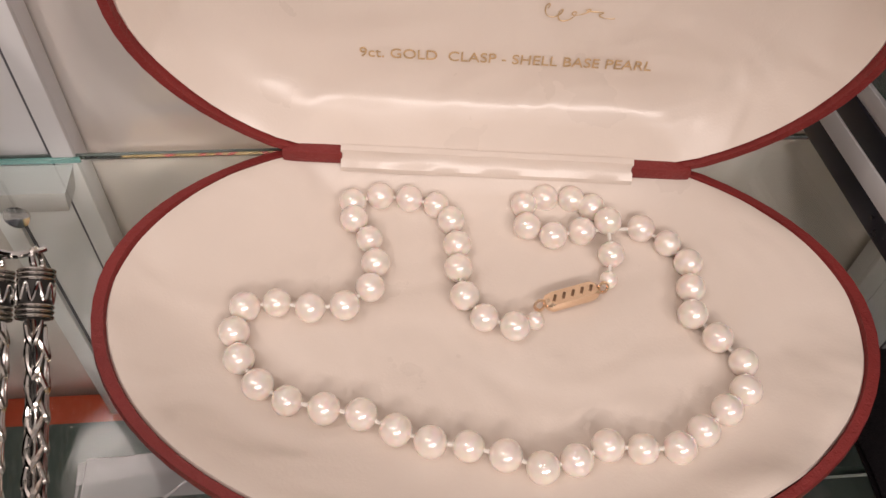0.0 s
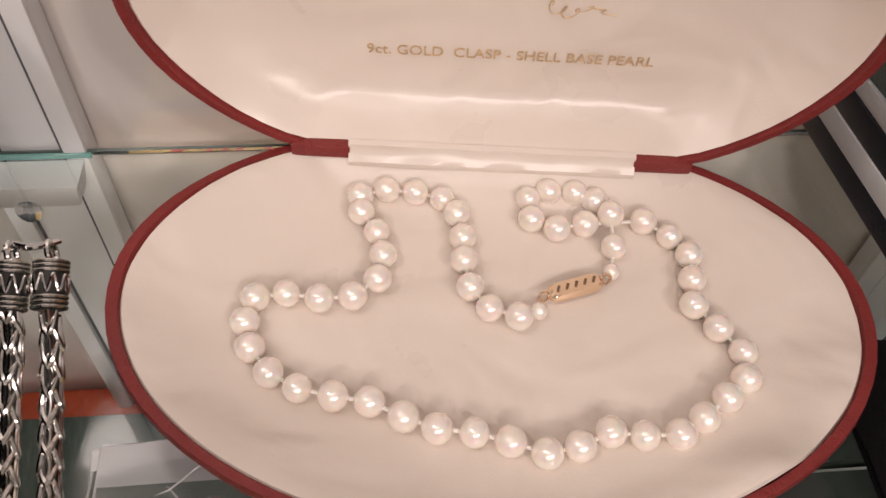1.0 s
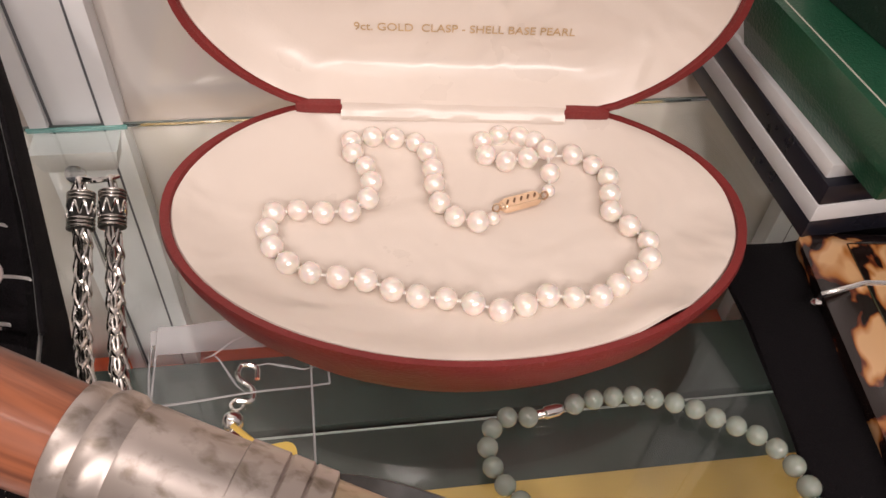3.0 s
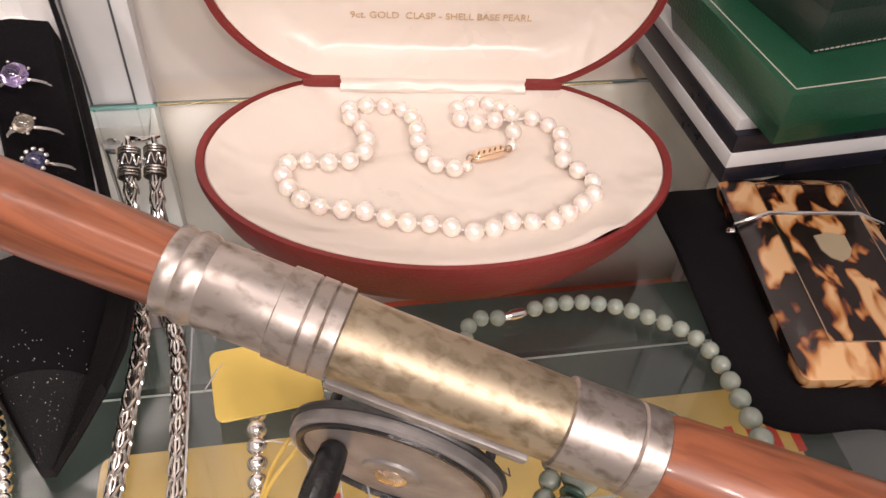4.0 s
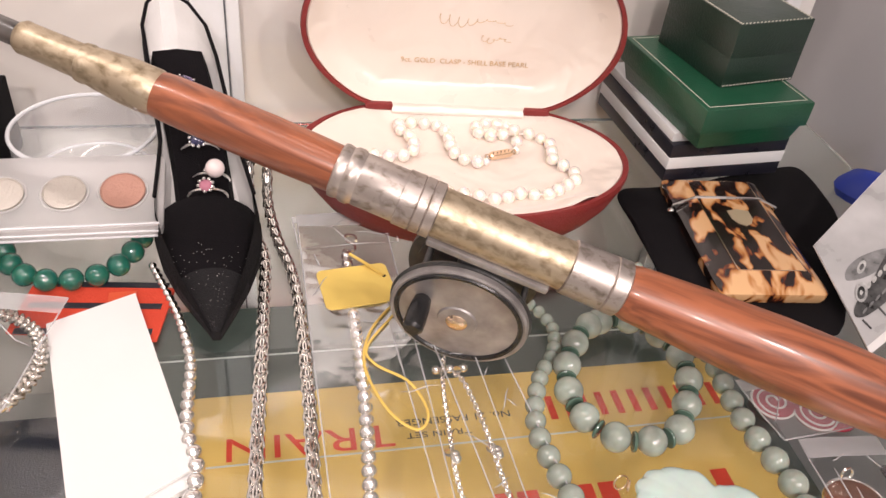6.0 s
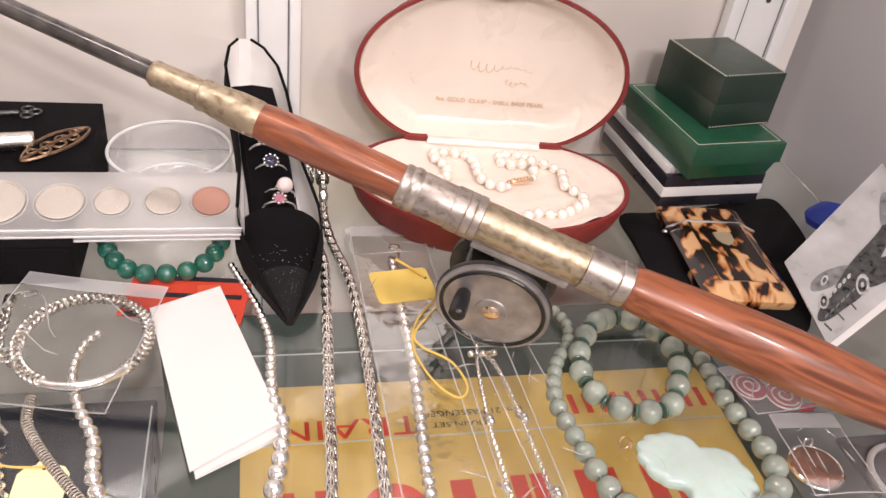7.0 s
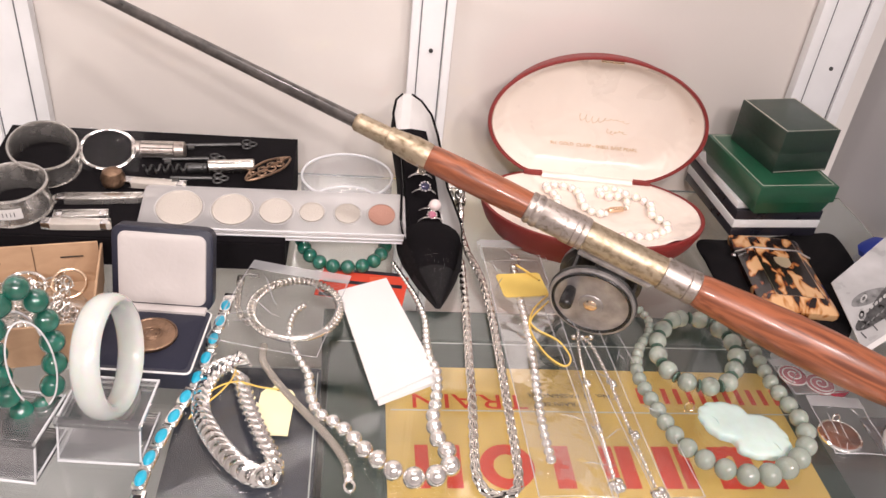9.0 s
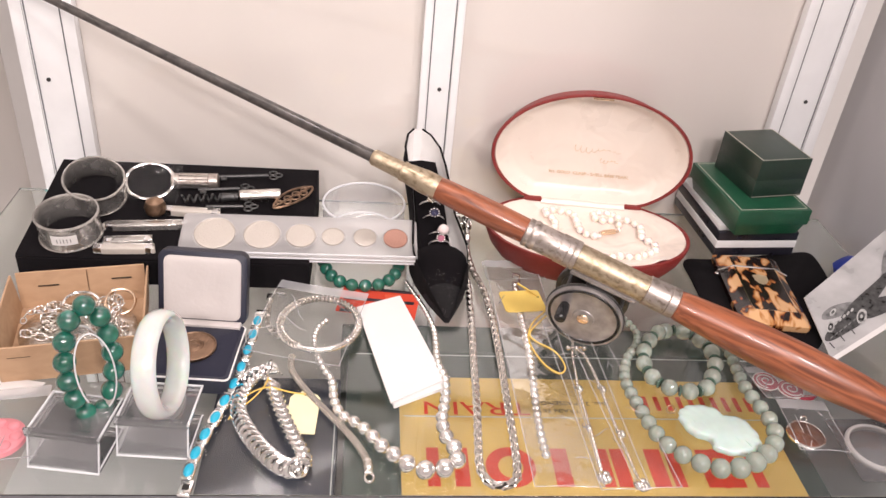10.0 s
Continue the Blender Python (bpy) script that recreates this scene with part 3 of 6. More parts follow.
for s in (-1, 1):
    part("ring", torus(0.0013, 0.0004, 12, 6), GOLD, clasp, m=pose(s * 0.0085, 0, 0.0015, 60))

# ---- fishing rod with its reel ----
ROD_A = Vector((-0.1553, 0.0897, 0.1187))
ROD_E = ROD_A + Vector((0.8940, -0.3738, -0.2471)) * 0.2398
ROD_D = (ROD_E - ROD_A).normalized()
rod = thing("fishing_rod", (0.0, 0.0209, 0.0752), "old rosewood fishing rod with worn nickel and brass fittings", "fishing rod")
rz = ROD_D.to_track_quat("Z", "Y").to_matrix().to_4x4()
ROD = Matrix.Translation(ROD_A - Vector((0.0, 0.0209, 0.0752))) @ rz


def turned(name, prof, material, parent=rod, label="", n=36):
    return part(name, lathe([(r, z) for r, z in prof], n), material, parent, label, ROD)


turned("tip_section", [(0.0018, -0.62), (0.0026, -0.40), (0.0036, -0.20), (0.0046, -0.0), (0.0046, 0.004)], BLANK, label="dark cane tip section", n=16)
turned("tip_ferrule", [(0.0052, -0.002), (0.0058, -0.001), (0.0064, 0.000), (0.0062, 0.002), (0.0066, 0.022), (0.0074, 0.0225), (0.0076, 0.025), (0.0072, 0.0262), (0.0078, 0.030), (0.0086, 0.038), (0.0089, 0.040), (0.0089, 0.0505), (0.0083, 0.0522)], BRASS, label="stepped worn brass ferrule")
turned("foregrip", [(0.0084, 0.0515), (0.0090, 0.056), (0.0095, 0.075), (0.0097, 0.095), (0.0095, 0.112), (0.0092, 0.1235)], WOOD, label="polished rosewood foregrip")
s0 = 0.1222
turned("front_collar", [(0.0092, s0), (0.0103, s0 + 0.0004), (0.0107, s0 + 0.0020), (0.0103, s0 + 0.0036), (0.0101, s0 + 0.0042), (0.0109, s0 + 0.0056), (0.0109, s0 + 0.0078), (0.0102, s0 + 0.0090), (0.0100, s0 + 0.0100)], NICKEL)
turned("reel_seat", [(0.0099, s0 + 0.010), (0.0099, s0 + 0.097)], BRASS, label="worn brass and nickel reel seat")
turned("seat_sleeve", [(0.0099, s0 + 0.0095), (0.0103, s0 + 0.0102), (0.0103, s0 + 0.0262), (0.0099, s0 + 0.0267)], NICKEL)
turned("sliding_band", [(0.0099, s0 + 0.0260), (0.0109, s0 + 0.0264), (0.0110, s0 + 0.0325), (0.0106, s0 + 0.0329), (0.0110, s0 + 0.0333), (0.0110, s0 + 0.0366), (0.0106, s0 + 0.0370), (0.0110, s0 + 0.0374), (0.0110, s0 + 0.0408), (0.0099, s0 + 0.0413)], NICKEL)
turned("rear_collar", [(0.0099, s0 + 0.0942), (0.0108, s0 + 0.0947), (0.0110, s0 + 0.1105), (0.0106, s0 + 0.1110), (0.0111, s0 + 0.1115), (0.0112, s0 + 0.1170), (0.0102, s0 + 0.1177)], NICKEL)
part("pin", ball(0.0011, 10), NICKEL, rod, "small fixing pin", m=ROD @ pose(-0.0072, -0.0047, 0.0475))
g0 = s0 + 0.1174
turned("handle_grip", [(0.0100, g0), (0.0110, g0 + 0.004), (0.0128, g0 + 0.030), (0.0146, g0 + 0.062), (0.0150, g0 + 0.090), (0.0142, g0 + 0.125), (0.0124, g0 + 0.150), (0.0108, g0 + 0.165)], WOOD, label="swelling polished rosewood grip")
turned("butt_cap", [(0.0108, g0 + 0.165), (0.0116, g0 + 0.166), (0.0120, g0 + 0.178), (0.0100, g0 + 0.182)], NICKEL)
# reel under the seat
UP = Vector((0.0, -0.2, 0.97))
UP = (UP - ROD_D * UP.dot(ROD_D)).normalized()
AX = -(ROD_D.cross(UP)).normalized()
AX = -AX if AX.y > 0 else AX
REEL_C = Vector((0.0003, 0.0167, 0.0292)) - AX * 0.0030
rm = Matrix((ROD_D, UP, ROD_D.cross(UP))).transposed().to_4x4()
if rm.to_3x3().col[2].dot(AX) < 0:
    rm = Matrix((-ROD_D, UP, (-ROD_D).cross(UP))).transposed().to_4x4()
rm.translation = REEL_C - Vector((0.0, 0.0209, 0.0752))
FLIP = rm.to_3x3().col[0].dot(ROD_D)
R = 0.0285
reel = part("reel", lathe([(R, -0.004), (R + 0.0006, -0.0034), (R + 0.0006, -0.001), (R - 0.0004, -0.0003), (R - 0.0016, -0.0006), (R - 0.0026, -0.0012), (R * 0.5, -0.0002), (0.0085, 0.0), (0.008, 0.0008), (0.0058, 0.0012)], 56), GUNMETAL, rod, "worn gunmetal centrepin reel", m=rm)
# Black ring put in for the shade in the gap inside the rim.
part("gap_shade", torus(R - 0.0024, 0.0012, 56, 6), EBONITE, reel, m=pose(0, 0, -0.0008))
part("rim", torus(R + 0.0002, 0.0013, 56, 8), DARKMETAL, reel, m=pose(0, 0, -0.0045))
part("back_plate", lathe([(R - 0.001, -0.030), (R, -0.0295), (R, -0.0262), (R - 0.001, -0.026)], 56), DARKMETAL, reel)
part("spool", lathe([(0.0245, -0.026), (0.0245, -0.0245), (0.010, -0.024), (0.010, -0.0075), (0.0245, -0.007), (0.0245, -0.005)], 48), DARKMETAL, reel)
part("cap", lathe([(0.0046, 0.0), (0.0046, 0.0014), (0.0036, 0.0026), (0.0015, 0.0032)], 24), GOLD, reel, "brass centre cap")
part("handle_knob", lathe([(0.0028, 0.0), (0.0036, 0.001), (0.0041, 0.005), (0.0044, 0.012), (0.0042, 0.0155), (0.0030, 0.0168)], 24), EBONITE, reel, "black ebonite handle knob", m=pose(-0.0165 * FLIP, 0.0055, 0.0))
for ang in (35, 90, 145, 215, 325):
    a = radians(ang)
    part("pillar", lathe([(0.0014, -0.027), (0.0014, -0.004)], 10), DARKMETAL, reel, m=pose((R - 0.003) * math.cos(a), (R - 0.003) * math.sin(a), 0))
part("foot", block(0.050, 0.0035, 0.012, 0.001), GUNMETAL, reel, m=pose(0, 0.0345, -0.0146))
part("foot_post", block(0.020, 0.016, 0.008, 0.001), DARKMETAL, reel, m=pose(0, 0.028, -0.013))

# ---- boxes on the board under the shelf ----
TOP = -0.135
train = thing("train_set_box", (0.035, 0.0, -0.24), "worn dark green train set box with a yellow label", "box")
part("carton", block(0.415, 0.33, 0.105, 0.002), BOXGREEN, train)
part("label", rings([[(x, y, z) for x, y in rounded(0.345, 0.275, 0.006)] for z in (0.1045, 0.1056)]), BOXYELLOW, train, "yellow printed label", m=pose(0.0135, -0.0060, 0))
part("fold_line", block(0.35, 0.0012, 0.0002, 0), WORN, train, m=pose(0.020, 0.080, 0.1056))
words("lettering", "TRAIN", 0.0235, BOXRED, train, pose(-0.0890, 0.0915, 0.1058, 0, 0, 180), 0.0001, 0.097)
words("lettering", "No. 21 PASSENGER", 0.007, BOXBLACK, train, pose(-0.0010, 0.0990, 0.1058, 0, 0, 180), 0.0001, 0.072)
words("lettering", "TRAIN SET", 0.006, BOXBLACK, train, pose(-0.012, 0.0890, 0.1058, 0, 0, 180), 0.0001, 0.040)
for i in range(6):
    for k in (-1, 1):
        part("red_mark", block(0.0046, 0.0185, 0.0002, 0), BOXRED, train, m=pose(0.068 + i * 0.0225 + k * 0.0056, 0.100, 0.1058))
# plain red shapes where the maker's mark stands
for i, x in enumerate((-0.132, -0.108, -0.022, 0.016, 0.030, 0.062, 0.078, 0.108, 0.128, 0.150)):
    part("red_shape", block(0.0105 + 0.002 * (i % 3), 0.042, 0.0002, 0), BOXRED, train, m=pose(x, 0.0215, 0.1058))
for x, a in ((-0.066, 0.0215), (0.118, 0.012)):
    part("red_shape", rings([[(px, py, z) for px, py in ellipse(p, q, 32)] for p, q, z in ((a * 0.5, 0.012, 0), (a, 0.022, 0), (a, 0.022, 0.0002), (a * 0.5, 0.012, 0.0002), (a * 0.5, 0.012, 0))], True, False, False), BOXRED, train, m=pose(x, 0.0215, 0.1059))
part("worn_edge", block(0.40, 0.0010, 0.0006, 0), WORN, train, m=pose(0, 0.1645, 0.1047))
back_box = thing("flat_box", (0.035, 0.188, -0.24), "dark green box behind the train set box", "box")
part("carton", block(0.43, 0.041, 0.107, 0.002), BOXGREEN, back_box)
low_box = thing("flat_box", (0.0350, 0.2255, -0.24), "low bright orange box at the back of the base board", "box")
part("carton", block(0.405, 0.031, 0.072, 0.0015), ORANGE, low_box)
left_box = thing("flat_box", (-0.2330, 0.01, -0.24), "dark box standing on the base board", "box")
part("carton", block(0.106, 0.23, 0.102, 0.002), BLACKCARD, left_box)
part("lid", block(0.110, 0.234, 0.012, 0.002), NAVYCASE, left_box, m=pose(0, 0, 0.094))
part("worn_edge", block(0.0010, 0.22, 0.0006, 0), WORN, left_box, m=pose(0.052, 0, 0.1062))

# ---- stack of boxes ----
base_box = thing("flat_box", (0.196, 0.199, 0.0), "pale grey card box at the bottom of a stack", "box", "stacked gift boxes", 6.5)
part("carton", block(0.075, 0.076, 0.0098, 0.001), GREYCARD, base_box)
striped = thing("gift_box", (0.1855, 0.1905, 0.0100), "black and white striped card gift box", "box", "stacked gift boxes", 4)
part("tray", block(0.0765, 0.093, 0.0082, 0.0008), BLACKCARD, striped)
part("white_band", block(0.0771, 0.0936, 0.0074, 0.0008), WHITECARD, striped, m=pose(0, 0, 0.0082))
part("lid", block(0.0765, 0.093, 0.0085, 0.0008), BLACKCARD, striped, m=pose(0, 0, 0.0156))
part("lid_band", block(0.0700, 0.088, 0.0058, 0.0008), WHITECARD, striped, m=pose(-0.0025, 0.001, 0.0241))
green = thing("gift_box", (0.1820, 0.1735, 0.0400), "green leather box with a fine gilt line round its lid", "box", "stacked gift boxes", 6.5)
part("base", rings([[(x, y, z) for x, y in rounded(a, b, 0.001, 2)] for a, b, z in ((0.0600, 0.083, 0), (0.0655, 0.0885, 0.011))]), GREEN, green)
glid = part("lid", block(0.0688, 0.0916, 0.0145, 0.0010), GREEN, green, m=pose(0, 0, 0.011))
for s in (-1, 1):
    part("gilt_line", block(0.0622, 0.0005, 0.0002, 0), STITCH, glid, m=pose(0, s * 0.0424, 0.0145))
    part("gilt_line", block(0.0005, 0.0848, 0.0002, 0), STITCH, glid, m=pose(s * 0.0311, 0, 0.0145))
topbox = thing("gift_box", (0.1910, 0.1830, 0.0658), "small dark green leather box with cream stitched edges", "box", "stacked gift boxes", 11)
part("base", block(0.0502, 0.0602, 0.0168, 0.0002), DARKGREEN, topbox)
tlid = part("lid", block(0.0503, 0.0603, 0.0195, 0.0005), DARKGREEN, topbox, m=pose(0, 0, 0.0165))
st = as_mesh("stitch", block(0.0016, 0.0005, 0.0006, 0), STITCH)
for s in (-1, 1):
    for i in range(20):
        part("stitch", st, None, tlid, m=pose(-0.0235 + i * 0.00247, s * 0.0292, 0.0193, 0, 0, 25))
    for i in range(24):
        part("stitch", st, None, tlid, m=pose(s * 0.0240, -0.0280 + i * 0.00243, 0.0194, 0, 0, 115))
for i in range(20):
    part("stitch", st, None, tlid, m=pose(-0.0235 + i * 0.00247, -0.0297, -0.0155, 90, 0, 0))

# ---- tortoiseshell case on its cloth ----
pouch = thing("velvet_pouch", (0.196, 0.098, 0.0), "soft black velvet pouch spread flat on the glass", "pouch")
PO = spline([(-0.069, 0.046), (-0.040, 0.049), (0.000, 0.056), (0.040, 0.066), (0.060, 0.065), (0.0590, 0.040), (0.0545, 0.0135), (0.030, -0.030), (-0.002, -0.076), (-0.034, -0.068), (-0.0575, -0.067), (-0.072, -0.060), (-0.076, -0.044), (-0.0735, -0.017), (-0.0720, 0.016)], 5, True)
part("front_panel", rings([[(p.x * k, p.y * k, z + 0.0016 * noise.noise((p.x * 40, p.y * 40, k))) for p in PO] for k, z in ((0.99, 0.001), (1, 0.0022), (0.96, 0.0034), (0.6, 0.0036), (0.1, 0.0034))]), VELVET, pouch)
part("back_panel", rings([[(p.x * k, p.y * k, z) for p in PO] for k, z in ((1.0, 0.0003), (1.004, 0.0012), (0.99, 0.0018))]), VELVET, pouch)
SHIELD = mat("matt_gold_plate", (0.55, 0.45, 0.30), 0.5, 0.5)
cc = thing("card_case", (0.1735, 0.0915, 0.0040), "tortoiseshell card case with gold inlay and a shield", "card case", rz=-6)
bodyw, bodyh = 0.057, 0.099
shell = part("body", rings([[(x, y, z) for x, y in rounded(bodyw * a, bodyh * b, 0.003, 3)] for a, b, z in ((0.97, 0.98, 0), (1, 1, 0.003), (1, 1, 0.006), (0.62, 0.80, 0.0125))]), TORTOISE, cc)
for s in (-1, 1):
    part("inlay_line", block(0.0005, 0.078, 0.0003, 0), GOLD, shell, m=pose(s * 0.0178, 0, 0.0126))
    part("inlay_line", block(0.0356, 0.0005, 0.0003, 0), GOLD, shell, m=pose(0, s * 0.039, 0.0126))
part("centre_panel", block(0.0350, 0.0775, 0.0004, 0.0001, 1), TORTOISE, shell, m=pose(0, 0, 0.0124, 0, 0, 180))
part("shield", slab([(-0.006, 0.006), (0, 0.0075), (0.006, 0.006), (0.0058, -0.001), (0.0035, -0.005), (0, -0.007), (-0.0035, -0.005), (-0.0058, -0.001)], 0.0127, 0.0133), SHIELD, shell, "blank gold shield", m=pose(0.001, 0.004, 0))
part("lid_band", tube([Vector(p) for p in ((-0.0302, 0.022, 0.003), (-0.0298, 0.022, 0.0075), (-0.018, 0.0225, 0.0128), (0.018, 0.0225, 0.0128), (0.0298, 0.022, 0.0075), (0.0302, 0.022, 0.003))], 0.0009, 8), SILVER, shell)
part("catch", lathe([(0.0016, 0), (0.0016, 0.002), (0.0006, 0.003)], 14), SILVER, shell, m=pose(-0.0295, 0.0215, 0.004, 0, -90))

# ---- photograph leaning at the side ----
photo = thing("photograph", (0.2360, 0.0200, 0.0), "white-bordered black and white photograph of an old aeroplane, leaning", "photograph")
PX = Vector((0.78, 0.52, 0.36)).normalized()
PY = Vector((0.05, 0.955, 0.30))
PSLANT = PX.dot(PY)
PY -= PX * PSLANT
PRISE = PY.length
PY.normalize()
PM = Matrix((PX, PY, PX.cross(PY))).transposed().to_4x4()
PM.translation = Vector((0.200, 0.004, 0.005)) - Vector((0.2360, 0.0200, 0.0))


def slant(pts):
    return [(p[0] + PSLANT * p[1], PRISE * p[1]) for p in pts]


PQ = slant(((-0.003, 0.002), (0.098, -0.019), (0.103, 0.061), (-0.009, 0.067)))
PI = slant(((-0.0034, 0.0060), (0.098, -0.0140), (0.1026, 0.0607), (-0.0088, 0.0667)))
pm = part("print", rings([[(x, y, z) for x, y in PQ] for z in (0, 0.0008)]), PAPER, photo, m=PM)
part("picture", rings([[(x, y, z) for x, y in PI] for z in (0.0009, 0.0011)]), PHOTO, pm)


def printed(name, pts, z, material, smooth=4):
    part(name, slab(spline(slant(pts), smooth, True), z, z + 0.0001), material, pm)


printed("plane_wing", [(0.0014, 0.0400), (0.0060, 0.0425), (0.0180, 0.0400), (0.0354, 0.0310), (0.0340, 0.0255), (0.0180, 0.0290), (0.0040, 0.0360)], 0.0012, PHOTOGREY)
printed("plane_body", [(-0.0028, 0.0214), (0.0010, 0.0255), (0.0160, 0.0265), (0.0380, 0.0300), (0.0722, 0.0290), (0.0880, 0.0330), (0.0900, 0.0230), (0.0640, 0.0160), (0.0400, 0.0090), (0.0188, 0.0127), (0.0040, 0.0165)], 0.0014, PHOTODARK)
printed("plane_wing", [(0.0360, 0.0190), (0.0480, 0.0220), (0.0700, 0.0120), (0.0960, -0.0040), (0.0960, -0.0110), (0.0700, -0.0020), (0.0450, 0.0080)], 0.0016, PHOTODARK)
printed("plane_fin", [(0.0760, 0.0300), (0.0860, 0.0440), (0.0930, 0.0430), (0.0910, 0.0300)], 0.0016, PHOTOGREY)
for ex, ey, er in ((0.0400, 0.0135, 0.0062), (0.0070, 0.0270, 0.0046)):
    part("plane_engine", slab(slant(ellipse(er, er * 0.95, 24, ex, ey)), 0.0018, 0.0019), PHOTOLIGHT, pm)
    part("plane_engine", slab(slant(ellipse(er * 0.66, er * 0.62, 20, ex - 0.0006, ey)), 0.0020, 0.0021), PHOTODARK, pm)
    part("plane_engine", slab(slant(ellipse(er * 0.25, er * 0.25, 12, ex - 0.0006, ey)), 0.0022, 0.0023), PHOTOLIGHT, pm)
for k in range(5):
    part("plane_canopy", slab(slant(ellipse(0.0019, 0.0013, 12, 0.0130 + 0.0050 * k, 0.0262 - 0.0004 * k)), 0.0018, 0.0019), PHOTOLIGHT, pm)
for k in range(6):
    part("plane_panel", slab(slant(ellipse(0.0022, 0.0007, 10, 0.004 + 0.0055 * k, 0.0190 - 0.0006 * k)), 0.0018, 0.0019), PHOTOGREY, pm)
part("plane_roundel", slab(slant(ellipse(0.0040, 0.0024, 20, 0.0140, 0.0362)), 0.0014, 0.0015), PHOTOLIGHT, pm)
part("plane_roundel", slab(slant(ellipse(0.0020, 0.0012, 14, 0.0140, 0.0362)), 0.0016, 0.0017), PHOTODARK, pm)
for k in range(3):
    part("plane_gear", slab(slant([(0.000 + 0.012 * k, 0.017 - 0.001 * k), (0.0012 + 0.012 * k, 0.017 - 0.001 * k), (0.004 + 0.012 * k, 0.010 - 0.002 * k), (0.003 + 0.012 * k, 0.010 - 0.002 * k)]), 0.0012, 0.0013), PHOTODARK, pm)
part("mount", rings([[(x * 0.96 + 0.002, y * 0.94 + 0.001, z) for x, y in PQ] for z in (-0.003, -0.0002)]), BLACKCARD, pm)
bluebag = new("blue_cloth", as_mesh("blue_cloth", rings([[(0.018 * k * math.cos(a) * (1 + 0.2 * math.sin(3 * a)), 0.022 * k * math.sin(a), z) for a in (2 * math.pi * i / 20 for i in range(20))] for k, z in ((0.9, 0), (1, 0.005), (0.8, 0.011), (0.4, 0.015), (0.05, 0.016))]), BLUE))
bluebag.matrix_world = pose(0.284, 0.130, 0.0)
tagged(bluebag, "crumpled bright blue cloth on the shelf", "cloth")

# ---- shoe that holds rings ----
SH = Vector((-0.1000, 0.120, 0.0))
shoe = thing("display_shoe", SH, "miniature black velvet court shoe with a glittering toe", "shoe")
ST = [  # y, centre x, half width, sole height, rim height
    (0.046, -0.0955, 0.0020, 0.001, 0.006), (0.056, -0.0960, 0.0080, 0.001, 0.013), (0.070, -0.0970, 0.0155, 0.001, 0.0215), (0.085, -0.0980, 0.0212, 0.001, 0.0285), (0.098, -0.0990, 0.0238, 0.002, 0.0335),
    (0.106, -0.0996, 0.0240, 0.003, 0.0350), (0.124, -0.1012, 0.0216, 0.009, 0.0390), (0.140, -0.1030, 0.0190, 0.018, 0.044), (0.158, -0.1060, 0.0180, 0.032, 0.059), (0.174, -0.1095, 0.0178, 0.046, 0.071), (0.188, -0.1130, 0.0165, 0.055, 0.081), (0.198, -0.1160, 0.0110, 0.059, 0.088), (0.203, -0.1172, 0.0040, 0.060, 0.091)]


def shoe_loop(st, k, wall):
    y, cx, w, z0, z1 = st
    w -= wall
    a = [(-w * 0.8, z0 + wall), (-w, z0 + 0.25 * (z1 - z0)), (-w * 0.99, z0 + 0.6 * (z1 - z0)), (-w * 0.92, z1)]
    return [Vector((cx + x, y, z)) - SH for x, z in reversed(a)] + [Vector((cx - x, y, z)) - SH for x, z in a]


def vamp_loop(st):
    y, cx, w, z0, z1 = st
    out = []
    for i in range(17):
        a = math.pi * (1.25 - 1.5 * i / 16)
        out.append(Vector((cx + w * 1.02 * math.cos(a), y, z0 + (z1 - z0) * (0.38 + 0.62 * math.sin(a)) if math.sin(a) > 0 else z0 + (z1 - z0) * (0.38 + 0.5 * math.sin(a)))) - SH)
    return out


part("upper", rings([shoe_loop(s, 0, 0) for s in ST], False, False, False), VELVET, shoe)
part("lining", rings([shoe_loop(s, 0, 0.0012) for s in ST[4:]], False, False, False), INSOLE, shoe, "white leather lining")
part("insole", rings([[Vector((s[1] + k * (s[2] - 0.0018) * 0.86, s[0], s[3] + 0.0030)) - SH for k in (-1, -0.5, 0, 0.5, 1)] for s in ST[4:-1]], False, False, False), INSOLE, shoe, "white insole")
for side in (-1, 1):
    part("top_binding", tube([Vector((s[1] + side * s[2] * 0.92, s[0], s[4])) - SH for s in ST[5:]], 0.0009, 6), VELVET, shoe)
part("vamp", rings([vamp_loop(s) for s in ST[:6]], True, True, True), VELVET, shoe)
part("toe_glitter", rings([[SH * 0 + (p - Vector((0, 0, 0))) * 1.0 + Vector((0, -0.0004, 0.0006)) for p in vamp_loop(s)] for s in ST[:3]], True, True, False), GLITTER, shoe, "black glitter toe")
part("back_seam", rings([[p + Vector((0, dy, 0)) for p in shoe_loop(ST[-1], 0, 0)] for dy in (-0.0006, 0.0006)]), INSOLE, shoe, "white leather back of the lining")
part("heel", lathe([(0.0030, 0.0), (0.0034, 0.006), (0.0042, 0.03), (0.0080, 0.056)], 14), VELVET, shoe, m=pose(-0.1155 + 0.100, 0.192 - 0.120, 0))
sp = as_mesh("sequin", ball(0.00021, 6), SILVER)
for i in range(150):
    y = 0.0475 + 0.036 * random.random() ** 1.8
    k = max(n for n in range(5) if ST[n][0] <= y)
    f = (y - ST[k][0]) / (ST[k + 1][0] - ST[k][0])
    _, cx, w, z0, z1 = (a + (b - a) * f for a, b in zip(ST[k], ST[k + 1]))
    a = radians(random.uniform(30, 150))
    part("sequin", sp, None, shoe, m=Matrix.Translation(Vector((cx + w * 1.02 * math.cos(a), y, z0 + (z1 - z0) * (0.38 + 0.62 * math.sin(a)) + 0.0006)) - SH))
